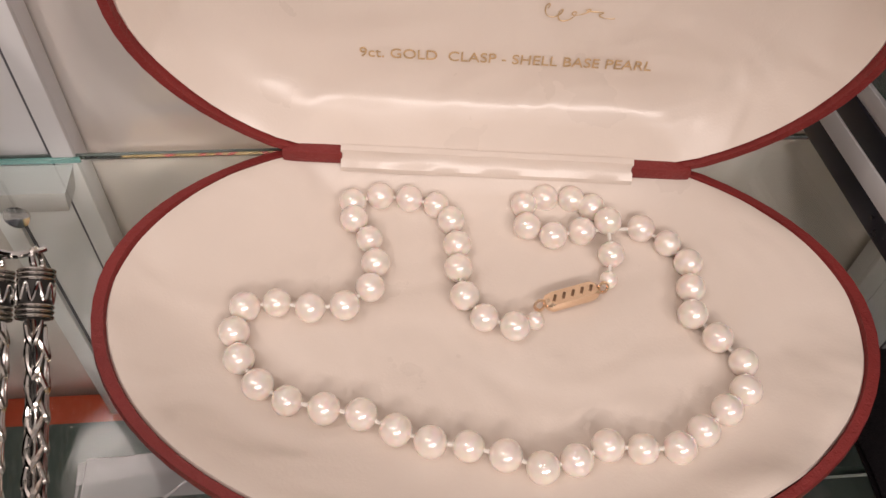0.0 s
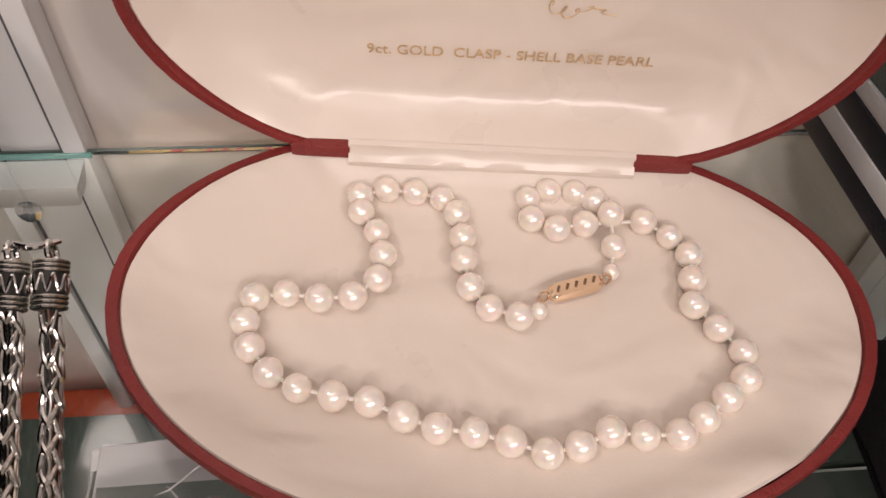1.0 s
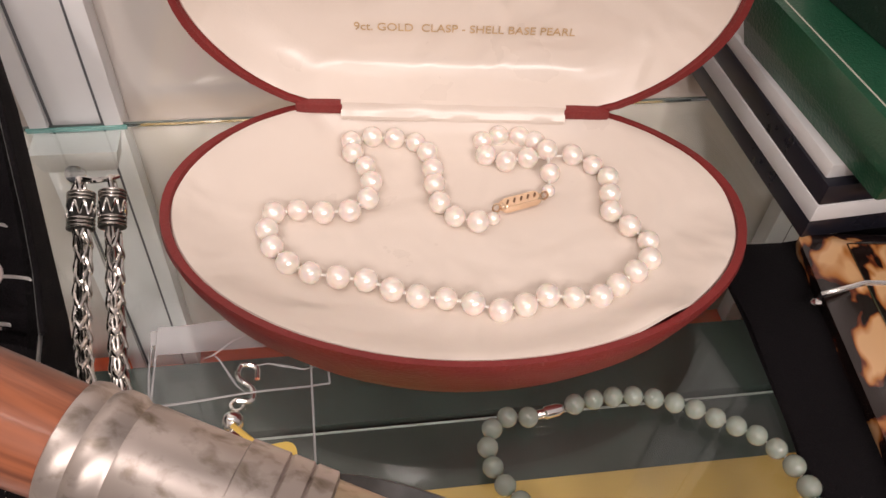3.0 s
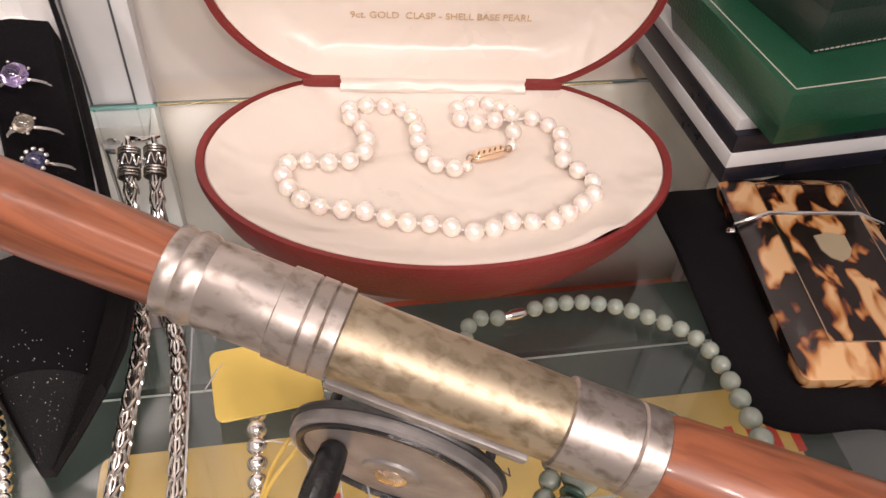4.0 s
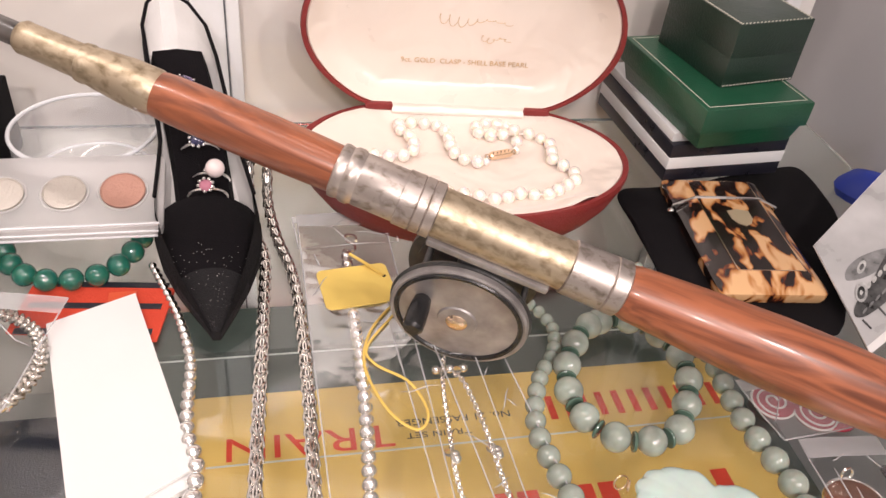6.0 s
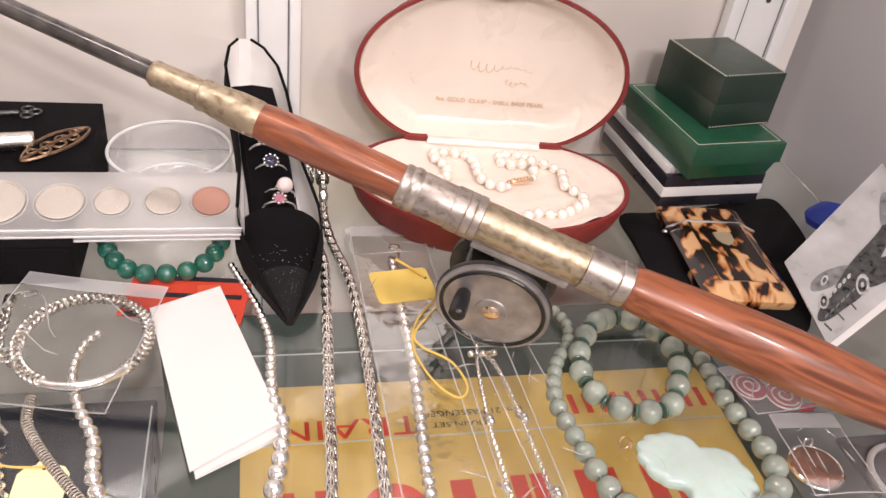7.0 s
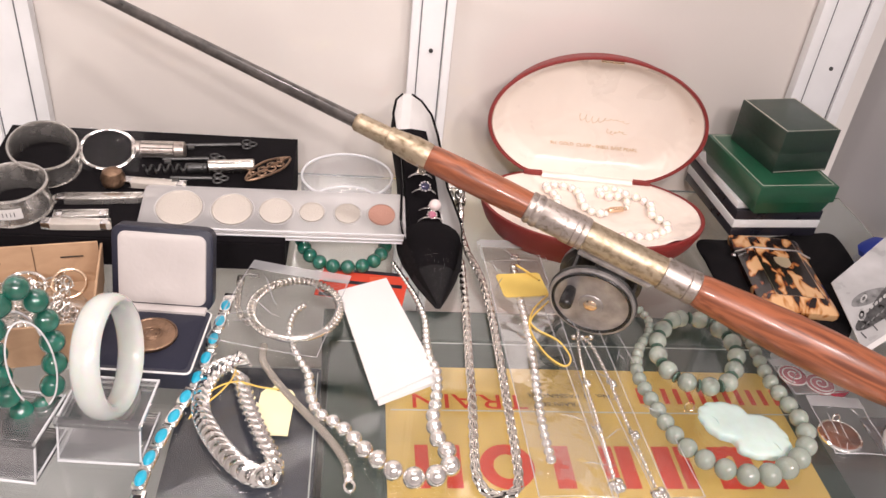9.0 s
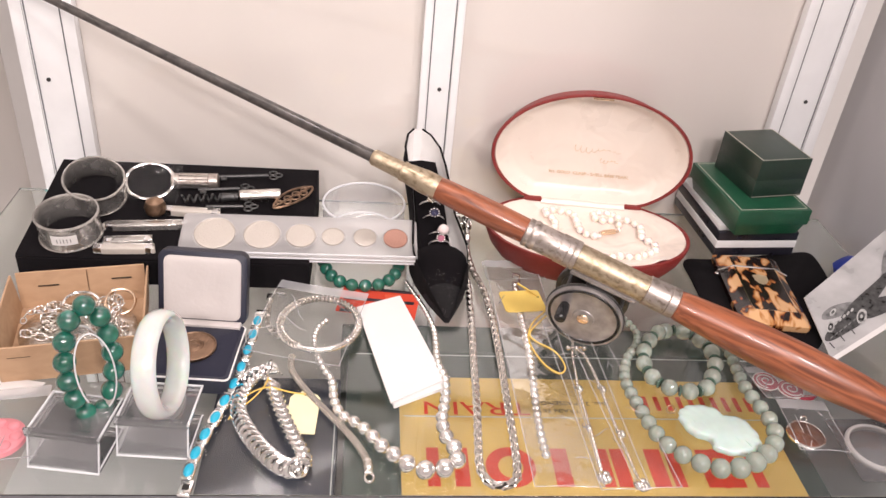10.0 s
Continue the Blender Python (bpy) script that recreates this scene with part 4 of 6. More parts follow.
# black foam insert that grips the rings
part("ring_cushion", rings([[Vector((s[1] + k * 0.0140, s[0], s[3] + h)) - SH for k, h in ((-1, 0.004), (-0.85, 0.012), (0, 0.0135), (0.85, 0.012), (1, 0.004))] for s in ST[5:11]], False, True, True), VELVET, shoe, "black velvet ring cushion")


def gem_ring(name, at, label, stone, size, tilt=0, cluster=0, rz=0):
    r = thing(name, at, label, "ring", "rings in the shoe", rz)
    r.matrix_world = pose(*at, 32, 0, rz)
    part("band", torus(0.0088, 0.0007, 32, 8), SILVER, r, m=pose(0, 0, -0.0040, 90, 0, 0) @ pose(0, -0.002, 0))
    part("stone", lathe([(0.0004, -size * 0.75), (size * 0.6, -size * 0.36), (size, 0.0), (size, size * 0.08), (size * 0.78, size * 0.34), (size * 0.52, size * 0.44)], 8), stone, r, m=pose(0, 0, 0.0068, tilt))
    n = cluster or 4
    claw = as_mesh("claw", ball(0.0006 if not cluster else 0.0009, 8), SILVER)
    for i in range(n):
        a = 2 * math.pi * i / n + 0.4
        part("claw", claw, None, r, m=pose(size * 1.08 * math.cos(a), size * 1.08 * math.sin(a), 0.0072))
    return r


gem_ring("gem_ring", (-0.1088, 0.1660, 0.0565), "silver ring with a square violet amethyst", AMETHYST, 0.0046)
gem_ring("gem_ring", (-0.1060, 0.1510, 0.0475), "silver ring with a smoky pale stone", SMOKY, 0.0036)
gem_ring("gem_ring", (-0.1030, 0.1415, 0.0395), "silver ring with a dark sapphire in small stones", SAPPHIRE, 0.0036, cluster=10)
pr = gem_ring("pearl_ring", (-0.0985, 0.1300, 0.0300), "silver ring with a pinkish white pearl", PINKPEARL, 0.0020)
part("pearl", ball(0.0046, 20), PINKPEARL, pr, "pinkish white pearl", m=pose(0.003, 0, 0.0078))
gem_ring("gem_ring", (-0.0990, 0.1120, 0.0330), "silver ring with a pink stone in a flower cluster", PINKGEM, 0.0030, cluster=9)


# ---- strings of beads and chains ----
def bead_string(name, pts, radius, material, label, category, z=None, group="", n=16, thread=None, squash=1.0, closed=False, part_name="bead", gap=1.0):
    """Beads threaded along a curve on the glass."""
    at = Vector((pts[0][0], pts[0][1], 0))
    rad = radius if callable(radius) else (lambda u: radius)
    curve = spline([(x, y, 0) for x, y in pts], 10, closed)
    if closed:
        curve.append(curve[0])
    th = thing(name, at, label, category, group)
    mesh = as_mesh(part_name, ball(1, n), material)
    out = []
    for p, d, u in steps(curve, lambda u: 2 * rad(u) * gap):
        if closed and u > 1 - 0.6 * rad(u) / 0.1 * 0.1:
            break
        r = rad(u)
        q = p - at + Vector((0, 0, r if z is None else z))
        out.append(q)
        part(part_name, mesh, None, th, m=aim(q, d) @ Matrix.Diagonal((r * squash, r, r, 1)) @ pose(0, 0, 0, 33 * len(out), 0, 0))
    if thread and len(out) > 2:
        part("cord", tube(out, 0.0004, 6), thread, th)
    return th


def bent_link(W, l):
    """One pointed arch that clasps the round body of a heavy woven chain, with the leaf-shaped link inside it."""
    bm = bmesh.new()
    arch = []
    for k in range(13):
        t = k / 6 - 1
        phi = radians(66 * t)
        rr = W * (0.95 - 0.04 * abs(t))
        arch.append(Vector((l * (0.30 - 0.80 * abs(t) ** 1.25), rr * math.sin(phi), rr * math.cos(phi))))
    leaf = []
    for k in range(16):
        a = 2 * math.pi * k / 16
        phi = radians(17) * math.sin(a) * abs(math.sin(a)) ** 0.3
        rr = W * 0.92
        leaf.append(Vector((l * (-0.30 + 0.44 * math.cos(a)), rr * math.sin(phi), rr * math.cos(phi))))
    for piece in (tube(arch, lambda u: 0.00040 + 0.00050 * math.sin(math.pi * u), 8), tube(leaf, 0.00048, 6, True)):
        me = bpy.data.meshes.new("piece")
        piece.to_mesh(me)
        piece.free()
        bm.from_mesh(me)
        bpy.data.meshes.remove(me)
    return bm


BZ_AT = Vector((-0.07, 0.03, 0.0))
chain = thing("byzantine_chain", BZ_AT, "heavy oxidised silver byzantine chain necklace with rope-edged ends", "necklace")
BZ = [(-0.0809, 0.1570, 0.0170), (-0.0807, 0.1510, 0.0115), (-0.0815, 0.1390, 0.0034), (-0.0800, 0.1255, 0.0), (-0.0772, 0.1120, 0.0), (-0.0742, 0.0960, 0.0), (-0.0757, 0.0600, 0.0), (-0.0772, 0.0300, 0.0), (-0.0795, -0.0100, 0.0), (-0.0812, -0.0450, 0.0), (-0.0836, -0.0760, 0.0), (-0.0845, -0.1000, 0.0),
      (-0.0790, -0.1120, 0.0), (-0.0690, -0.1130, 0.0), (-0.0625, -0.1060, 0.0), (-0.0605, -0.0850, 0.0), (-0.0598, -0.0400, 0.0), (-0.0590, 0.0100, 0.0), (-0.0594, 0.0500, 0.0), (-0.0618, 0.0850, 0.0), (-0.0680, 0.1140, 0.0), (-0.0715, 0.1380, 0.0034), (-0.0714, 0.1497, 0.0110), (-0.0716, 0.1570, 0.0168)]
W = 0.0023
bc = spline([(x, y, z + W) for x, y, z in BZ], 8)
# Dark rod put in for the shade between the links.
part("shade_core", tube(local(bc, BZ_AT), W * 0.84, 10), TARNISH_SHADE, chain, "dark rod put in for shade between the links")
link = as_mesh("link", bent_link(W, 0.0074), CHAINSILVER)
for i, (p, d, u) in enumerate(steps(bc, 0.0037)):
    for roll in ((-90, 90) if i % 2 else (0,)):
        part("link", link, None, chain, m=aim(p - BZ_AT, d if u < 0.5 else -d, roll))
for ax in (-0.0809, -0.0716):
    cap = part("end_cap", lathe([(0.0032, 0), (0.0038, 0.0004), (0.0038, 0.0116), (0.0030, 0.0122)], 24), TARNISH_SHADE, chain, "blackened silver end cap", m=Matrix.Translation(Vector((ax, 0.1565, 0.0192)) - BZ_AT) @ aim((0, 0, 0), (0, 0.90, 0.43)) @ pose(0, 0, 0, 0, 90))
    for z in (0.0006, 0.0018, 0.0030, 0.0094, 0.0106, 0.0116):
        part("rope_edge", torus(0.0039, 0.00042, 24, 6), OLDSILVER, cap, m=pose(0, 0, z))
    part("scroll", tube([Vector((0.0040 * math.cos(a), 0.0040 * math.sin(a), 0.0062 + 0.0021 * math.sin(9 * a))) for a in (2 * math.pi * q / 140 for q in range(140))], 0.00042, 6, True), SILVER, cap, "wavy silver wire")
    part("loop", torus(0.0030, 0.0008, 18, 8), SILVER, cap, m=pose(0, 0, 0.0140, 80, 0, 0))
part("hook", tube(spline([tuple(Vector(p) + Vector((0.0075, -0.0185, 0.0190)) - BZ_AT) for p in ((-0.0905, 0.1860, 0.006), (-0.0885, 0.1895, 0.0075), (-0.0845, 0.1885, 0.0080), (-0.0800, 0.1895, 0.0075), (-0.0775, 0.1910, 0.007))], 6), lambda u: 0.0012 - 0.0005 * u, 8), SILVER, chain, "silver hook clasp")

# graduated silver ball necklace
BALLS = [(-0.1255, 0.0965), (-0.1187, 0.0790), (-0.1112, 0.0585), (-0.1058, 0.0335), (-0.1058, 0.0100), (-0.1050, -0.0060), (-0.1013, -0.0205), (-0.1030, -0.0440), (-0.1060, -0.0600), (-0.1045, -0.0760), (-0.0990, -0.0890), (-0.1010, -0.1000), (-0.1145, -0.1054), (-0.1270, -0.1019), (-0.1374, -0.0929), (-0.1467, -0.0837),
         (-0.1540, -0.0735), (-0.1615, -0.0650), (-0.1690, -0.0600), (-0.1750, -0.0515), (-0.1780, -0.0400), (-0.1800, -0.0240), (-0.1865, -0.0100), (-0.1915, 0.0030), (-0.1950, 0.0190), (-0.1930, 0.0360), (-0.1850, 0.0470)]
bead_string("ball_necklace", BALLS, lambda u: 0.0021 + 0.0043 * max(0.0, 1 - abs(u - 0.53) / 0.47) ** 1.7, SILVER, "graduated polished silver ball necklace", "necklace", n=18, thread=SILVER)
# silver bead bracelet in a bag
bead_string("bead_bracelet", [(-0.0352, 0.0950), (-0.0362, 0.0560), (-0.0358, 0.0265), (-0.0368, 0.0050), (-0.0385, -0.0200), (-0.0405, -0.0460), (-0.0415, -0.0700), (-0.0410, -0.0950)], 0.0031, SILVER, "silver bead bracelet in a clear bag", "bracelet", n=16, thread=SILVER, gap=0.96, squash=0.92)
hk = thing("hook_clasp", (-0.0335, 0.1060, 0.0), "small silver hook clasp of a bracelet", "clasp")
part("hook", tube(spline([(0.0045, 0.003, 0.002), (0.004, 0.007, 0.002), (0.000, 0.008, 0.002), (-0.001, 0.004, 0.002), (0.003, 0.000, 0.002), (0.003, -0.004, 0.002), (-0.001, -0.004, 0.002)], 6), 0.0008, 8), SILVER, hk)
part("ring", torus(0.0018, 0.0005, 14, 6), SILVER, hk, m=pose(-0.001, -0.005, 0.0018))
# grey-green jade necklace
JN = [(0.0470, 0.0880), (0.0405, 0.0885), (0.0358, 0.0850), (0.0338, 0.0780), (0.0360, 0.0700), (0.0430, 0.0590), (0.0500, 0.0485), (0.0530, 0.0360), (0.0480, 0.0210), (0.0395, 0.0100), (0.0320, -0.0060), (0.0288, -0.0200), (0.0296, -0.0330), (0.0318, -0.0480), (0.0345, -0.0640), (0.0395, -0.0800), (0.0520, -0.0945), (0.0640, -0.1005),
      (0.0760, -0.1035), (0.0900, -0.0995), (0.1030, -0.0920), (0.1150, -0.0800), (0.1205, -0.0665), (0.1205, -0.0530), (0.1180, -0.0380), (0.1165, -0.0230), (0.1175, -0.0080), (0.1190, 0.0100), (0.1200, 0.0300), (0.1195, 0.0480), (0.1180, 0.0640), (0.1120, 0.0745), (0.1020, 0.0815), (0.0930, 0.0872), (0.0800, 0.0915), (0.0680, 0.0918), (0.0600, 0.0905)]
bead_string("jade_necklace", JN, lambda u: 0.0030 + 0.0039 * max(0.0, 1 - abs(u - 0.50) / 0.38), JADE, "graduated grey-green jade bead necklace", "necklace", n=18, thread=THREAD)
cl = thing("barrel_clasp", (0.0535, 0.0895, 0.0), "slim silver barrel clasp of a necklace", "clasp")
part("barrel", lathe([(0.0008, 0), (0.0014, 0.001), (0.0014, 0.0035), (0.0019, 0.004), (0.0019, 0.0075), (0.0012, 0.0095)], 14), SILVER, cl, m=pose(-0.005, -0.0008, 0.002, 0, 90, 10))
JB = [(0.0690, 0.0340), (0.0590, 0.0240), (0.0500, 0.0090), (0.0470, -0.0080), (0.0520, -0.0225), (0.0620, -0.0300), (0.0720, -0.0318), (0.0840, -0.0295), (0.0935, -0.0180), (0.1020, -0.0020), (0.1040, 0.0140), (0.0980, 0.0280), (0.0850, 0.0370)]
jb = thing("jade_bracelet", (0.075, 0.0, 0.0), "grey-green jade bracelet with dark spacer discs", "bracelet")
jm, sm = as_mesh("bead", ball(0.0062, 20), JADE), as_mesh("spacer", lathe([(0.0018, -0.0008), (0.0040, -0.0006), (0.0043, 0), (0.0040, 0.0006), (0.0018, 0.0008)], 16), DARKJADE)
cv = spline([(x, y, 0.0064) for x, y in JB], 8, True)
cv.append(cv[0])
k = 0
for p, d, u in steps(cv, 0.00735):
    q = p - Vector((0.075, 0, 0))
    if k % 2 == 0:
        part("bead", jm, None, jb, m=aim(q, d) @ pose(0, 0, 0, 50 * k, 20 * k))
    else:
        part("spacer", sm, None, jb, m=aim(q, d) @ pose(0, 0, 0, 0, 90))
    k += 1
# carved pendant
pd = thing("jade_pendant", (0.0830, -0.0650, 0.0), "pale carved ice-jade pendant with a gold loop", "pendant")
po = []
for i in range(120):
    a = 2 * math.pi * i / 120
    u, v = 0.0275 * math.cos(a), math.sin(a)
    w = 0.0178 - 0.0050 * math.exp(-(u / 0.006) ** 2) if v > 0 else 0.0175 - 0.0040 * math.exp(-((u + 0.004) / 0.006) ** 2)
    v *= w * (1 + 0.14 * (u > 0) * math.sin(a) ** 2)
    s = 1 + 0.045 * abs(math.sin(7.5 * a))
    po.append(Vector((s * (0.80 * u + 0.60 * v), s * (-0.60 * u + 0.80 * v), 0)))
part("carving", rings([[(p.x * a, p.y * a, z) for p in po] for a, z in ((0.94, 0), (1, 0.0022), (0.990, 0.0040), (0.93, 0.0054), (0.80, 0.0062), (0.55, 0.0067), (0.30, 0.0069), (0.05, 0.0069))]), ICEJADE, pd)
for k in range(6):
    part("carved_vein", tube(spline([(-0.019 + 0.0060 * k, 0.009 - 0.0040 * k, 0), (-0.0165 + 0.0060 * k, 0.0045 - 0.0040 * k, 0.0004), (-0.0165 + 0.0062 * k, -0.001 - 0.0036 * k, 0)], 4), lambda u: 0.0001 + 0.0003 * math.sin(math.pi * u), 6), ICEJADE, pd, m=pose(0, 0, 0.0062))
part("loop", torus(0.0030, 0.0004, 18, 6), GOLD, pd, "fine gold loop", m=pose(-0.0285, 0.0185, 0.003, 70, 20))
part("loop", torus(0.0022, 0.0004, 16, 6), GOLD, pd, m=pose(-0.0262, 0.0165, 0.003, 90, 0, 60))
# green agate bracelets
AG = [(-0.1940, 0.1190), (-0.1880, 0.1015), (-0.1800, 0.0915), (-0.1700, 0.0865), (-0.1590, 0.0860), (-0.1485, 0.0880), (-0.1390, 0.0960), (-0.1325, 0.1100), (-0.1310, 0.1250), (-0.1370, 0.1400), (-0.1490, 0.1490), (-0.1630, 0.1520), (-0.1780, 0.1480), (-0.1900, 0.1370)]
bead_string("agate_bracelet", AG, 0.0054, AGATE, "green agate bead bracelet lying flat on the glass", "bracelet", n=20, thread=THREAD, closed=True)


def upright_string(name, at, a, b, lean, rz, radius, material, label):
    th = thing(name, at, label, "bracelet", rz=rz)
    loop = [Vector((a * math.cos(t) + 0.10 * b * math.sin(t), lean * (math.sin(t) + 1) * b, b + radius + b * math.sin(t))) for t in (2 * math.pi * i / 180 for i in range(181))]
    length = sum((q - p).length for p, q in zip(loop, loop[1:]))
    n = round(length / (1.95 * radius))
    mesh = as_mesh("bead", ball(radius, 20), material)
    for i, (p, d, u) in enumerate(steps(loop, length / n)[:n]):
        part("bead", mesh, None, th, m=Matrix.Translation(p) @ pose(0, 0, 0, 30 * i, 17 * i, 0))
    return th


upright_string("agate_bracelet", (-0.3172, -0.0690, 0.0100), 0.0142, 0.0354, 0.20, 42, 0.0066, AGATE, "green agate bead bracelet standing on a clear stand")
# white jade bangle
bg = thing("jade_bangle", (-0.2800, -0.0640, 0.0110), "smooth white and pale green jade bangle standing on a stand", "bangle", rz=86)
part("ring", torus(0.0290, 0.0042, 72, 16, 1.0, 1.75), WHITEJADE, bg, m=pose(0, 0, 0.0405, 90, 0, 0) @ pose(0, 0, 0, -6, 0, 0))


def stand(at, rz, label):
    th = thing("display_stand", at, label, "stand", "clear acrylic stands", rz)
    part("front_panel", block(0.043, 0.002, 0.022, 0.0004, 1), ACRYLIC, th, m=pose(0, -0.016, 0, -18))
    part("top_panel", block(0.044, 0.036, 0.002, 0.0004, 1), ACRYLIC, th, m=pose(0, 0.006, 0.0205))
    part("lip", block(0.044, 0.0025, 0.006, 0.0004, 1), ACRYLIC, th, m=pose(0, -0.0115, 0.0208))
    part("foot_panel", block(0.043, 0.034, 0.002, 0.0004, 1), ACRYLIC, th, m=pose(0, 0.002, 0.0))
    # Pale strips put in for the glint along each clear edge.
    for s in (-1, 1):
        part("edge", block(0.0012, 0.036, 0.0014, 0.0002, 1), ACRYLIC_EDGE, th, m=pose(s * 0.0215, 0.006, 0.0222))
        part("edge", block(0.0010, 0.0010, 0.022, 0.0002, 1), ACRYLIC_EDGE, th, m=pose(s * 0.0212, -0.0172, 0, -18))
        part("edge", block(0.0010, 0.034, 0.0010, 0.0002, 1), ACRYLIC_EDGE, th, m=pose(s * 0.0212, 0.002, 0.0021))
    part("edge", block(0.043, 0.0012, 0.0012, 0.0002, 1), ACRYLIC_EDGE, th, m=pose(0, -0.0175, 0.0004))
    part("edge", block(0.043, 0.0010, 0.0012, 0.0002, 1), ACRYLIC_EDGE, th, m=pose(0, 0.0235, 0.0222))
    return th


hoop = thing("bracelet_holder", (-0.3168, -0.0700, 0.0230), "clear curved plastic holder inside the green bracelet", "holder", rz=42)
HP = [(0.0112 * math.cos(a), 0.026 + 0.0255 * math.sin(a)) for a in (radians(-80 + 300 * i / 40) for i in range(41))]
part("band", rings([[Vector((x * k, dy + 0.20 * z, z)) for x, z in HP] for k, dy in ((1.0, -0.005), (1.03, 0.0), (1.0, 0.005))], False, False, False), ACRYLIC, hoop)
for dy in (-0.005, 0.005):
    part("edge", tube([Vector((x, dy + 0.20 * z, z)) for x, z in HP], 0.0005, 6), ACRYLIC_EDGE, hoop)
stand((-0.2835, -0.0740, 0.0), -4, "clear acrylic stand under the jade bangle")
stand((-0.3310, -0.0850, 0.0), -8, "clear acrylic stand under the green bracelet")

# ---- coin set ----
coins = thing("coin_set", (-0.2120, 0.1130, 0.0290), "row of six coins in a clear plastic case", "coin case", rz=0.5)
CO = pose(0, 0, 0, 17)
case_b = part("case", rings([[(x, y, z) for x, y in rounded(0.188 * a, 0.0435 * a, 0.003, 3)] for a, z in ((1, 0), (1, 0.0045), (0.985, 0.0055))]), FROST, coins, m=CO)
part("front_lip", block(0.186, 0.003, 0.0040, 0.0008), FROST, case_b, m=pose(0, -0.0200, 0.0035))
# White lines painted in for the glints on the front edges.
for y, z in ((-0.0221, 0.0004), (-0.0221, 0.0040), (-0.0205, 0.0076)):
    part("edge_glint", block(0.186, 0.0010, 0.0009, 0.0002, 1), ACRYLIC_EDGE, case_b, m=pose(0, y, z))
for x, r, mt in ((-0.0673, 0.0160, CUPRO), (-0.0305, 0.0143, CUPRO), (0.0003, 0.0118, CUPRO), (0.0259, 0.0090, CUPRO), (0.0516, 0.0092, CUPRO), (0.0764, 0.0098, COPPER)):
    part("coin", lathe([(r, 0), (r, 0.0012), (r * 0.94, 0.0014), (r * 0.92, 0.0011), (0.0005, 0.0012)], 36), mt, case_b, "copper coin" if mt is COPPER else "silver coin", m=pose(x, 0, 0.0056))
    part("coin_rim", torus(r + 0.0010, 0.0005, 36, 6), FROST, case_b, m=pose(x, 0, 0.0060))
ashtray = new("glass_dish", as_mesh("glass_dish", lathe([(0.030, 0.0005), (0.0345, 0.003), (0.0362, 0.016), (0.0362, 0.0285), (0.0350, 0.0295)], 48, True, False), CLOUDY))
ashtray.matrix_world = pose(-0.1620, 0.1780, 0.0)
part("rim", torus(0.0358, 0.0011, 56, 8), ACRYLIC_EDGE, ashtray, m=pose(0, 0, 0.0293))
part("foot_ring", torus(0.0310, 0.0008, 48, 6), ACRYLIC_EDGE, ashtray, m=pose(0, 0, 0.0012))
tagged(ashtray, "round clear plastic dish behind the coins", "dish")
rib = thing("striped_ribbon", (-0.148, 0.070, 0.0), "red and black striped felt ribbon lying flat", "ribbon", rz=-10)
part("felt", block(0.062, 0.034, 0.0014, 0.0004, 1), REDFELT, rib)
for x in (-0.012, 0.004, 0.018):
    part("stripe", block(0.056, 0.0035, 0.0004, 0), BLACKCARD, rib, m=pose(0, x - 0.002, 0.0013, 0, 0, 4))
part("patch", block(0.012, 0.007, 0.0004, 0), ORANGE, rib, m=pose(0.010, 0.008, 0.0018, 0, 0, 12))
env = new("folded_paper", as_mesh("folded_paper", slab([(-0.1650, 0.0590), (-0.1310, 0.0755), (-0.1015, -0.0215), (-0.1398, -0.0455)], 0.0035, 0.0046), PAPER))
tagged(env, "blank white folded paper lying on jewellery", "paper")
env2 = new("folded_paper", as_mesh("folded_paper", slab([(-0.1630, 0.0560), (-0.1325, 0.0720), (-0.0995, -0.0265), (-0.1375, -0.0470)], 0.0004, 0.0030), PAPER))
tagged(env2, "blank white folded paper under another sheet", "paper")

# ---- black pad with small silver things ----
def pad_z(y):
    return 0.0250 + 0.0170 * (y - 0.087) / 0.115


pad = thing("display_pad", (-0.3140, 0.150, 0.0), "black velvet display pad sloping towards the front", "display pad")
prof = [(-0.063, 0.0), (-0.063, 0.0235), (-0.061, 0.0250), (0.060, 0.0428), (0.062, 0.0415), (0.062, 0.0)]
part("pad_body", rings([[(x, y, z) for y, z in prof] for x in (-0.1105, -0.1095, 0.1095, 0.1105)]), VELVET, pad)
part("front_board", block(0.219, 0.0012, 0.022, 0.0004, 1), VELVET, pad, m=pose(0, -0.0637, 0.0005))


def napkin_ring(at, rx, ry, rz, material, label):
    th = thing("napkin_ring", at, label, "napkin ring", "silver napkin rings")
    m = pose(0, 0, 0, rx, ry, rz)
    rng = part("band", lathe([(0.0225, 0.0), (0.0232, 0.0012), (0.0227, 0.003), (0.0227, 0.020), (0.0232, 0.0218), (0.0225, 0.023), (0.0217, 0.0218), (0.0217, 0.0012), (0.0225, 0.0)], 56, False, False), material, th, m=m)
    for z in (0.0012, 0.0218):
        part("beaded_rim", torus(0.0231, 0.0010, 56, 6), material, rng, m=pose(0, 0, z))
    return th, rng


n1, band1 = napkin_ring((-0.390, 0.1125, pad_z(0.100) + 0.0012), 7, 0, 0, PEWTER, "dull silver napkin ring with a paper price label")
lab = part("price_label", rings([[(0.0235 * math.sin(a), -0.0235 * math.cos(a), z) for a in (-0.40 + 0.8 * i / 8 for i in range(9))] + [(0.0239 * math.sin(a), -0.0239 * math.cos(a), z) for a in (0.40 - 0.8 * i / 8 for i in range(9))] for z in (0.008, 0.0165)]), PAPER, band1, "white paper label", m=pose(0, 0, 0, 0, 0, 8))
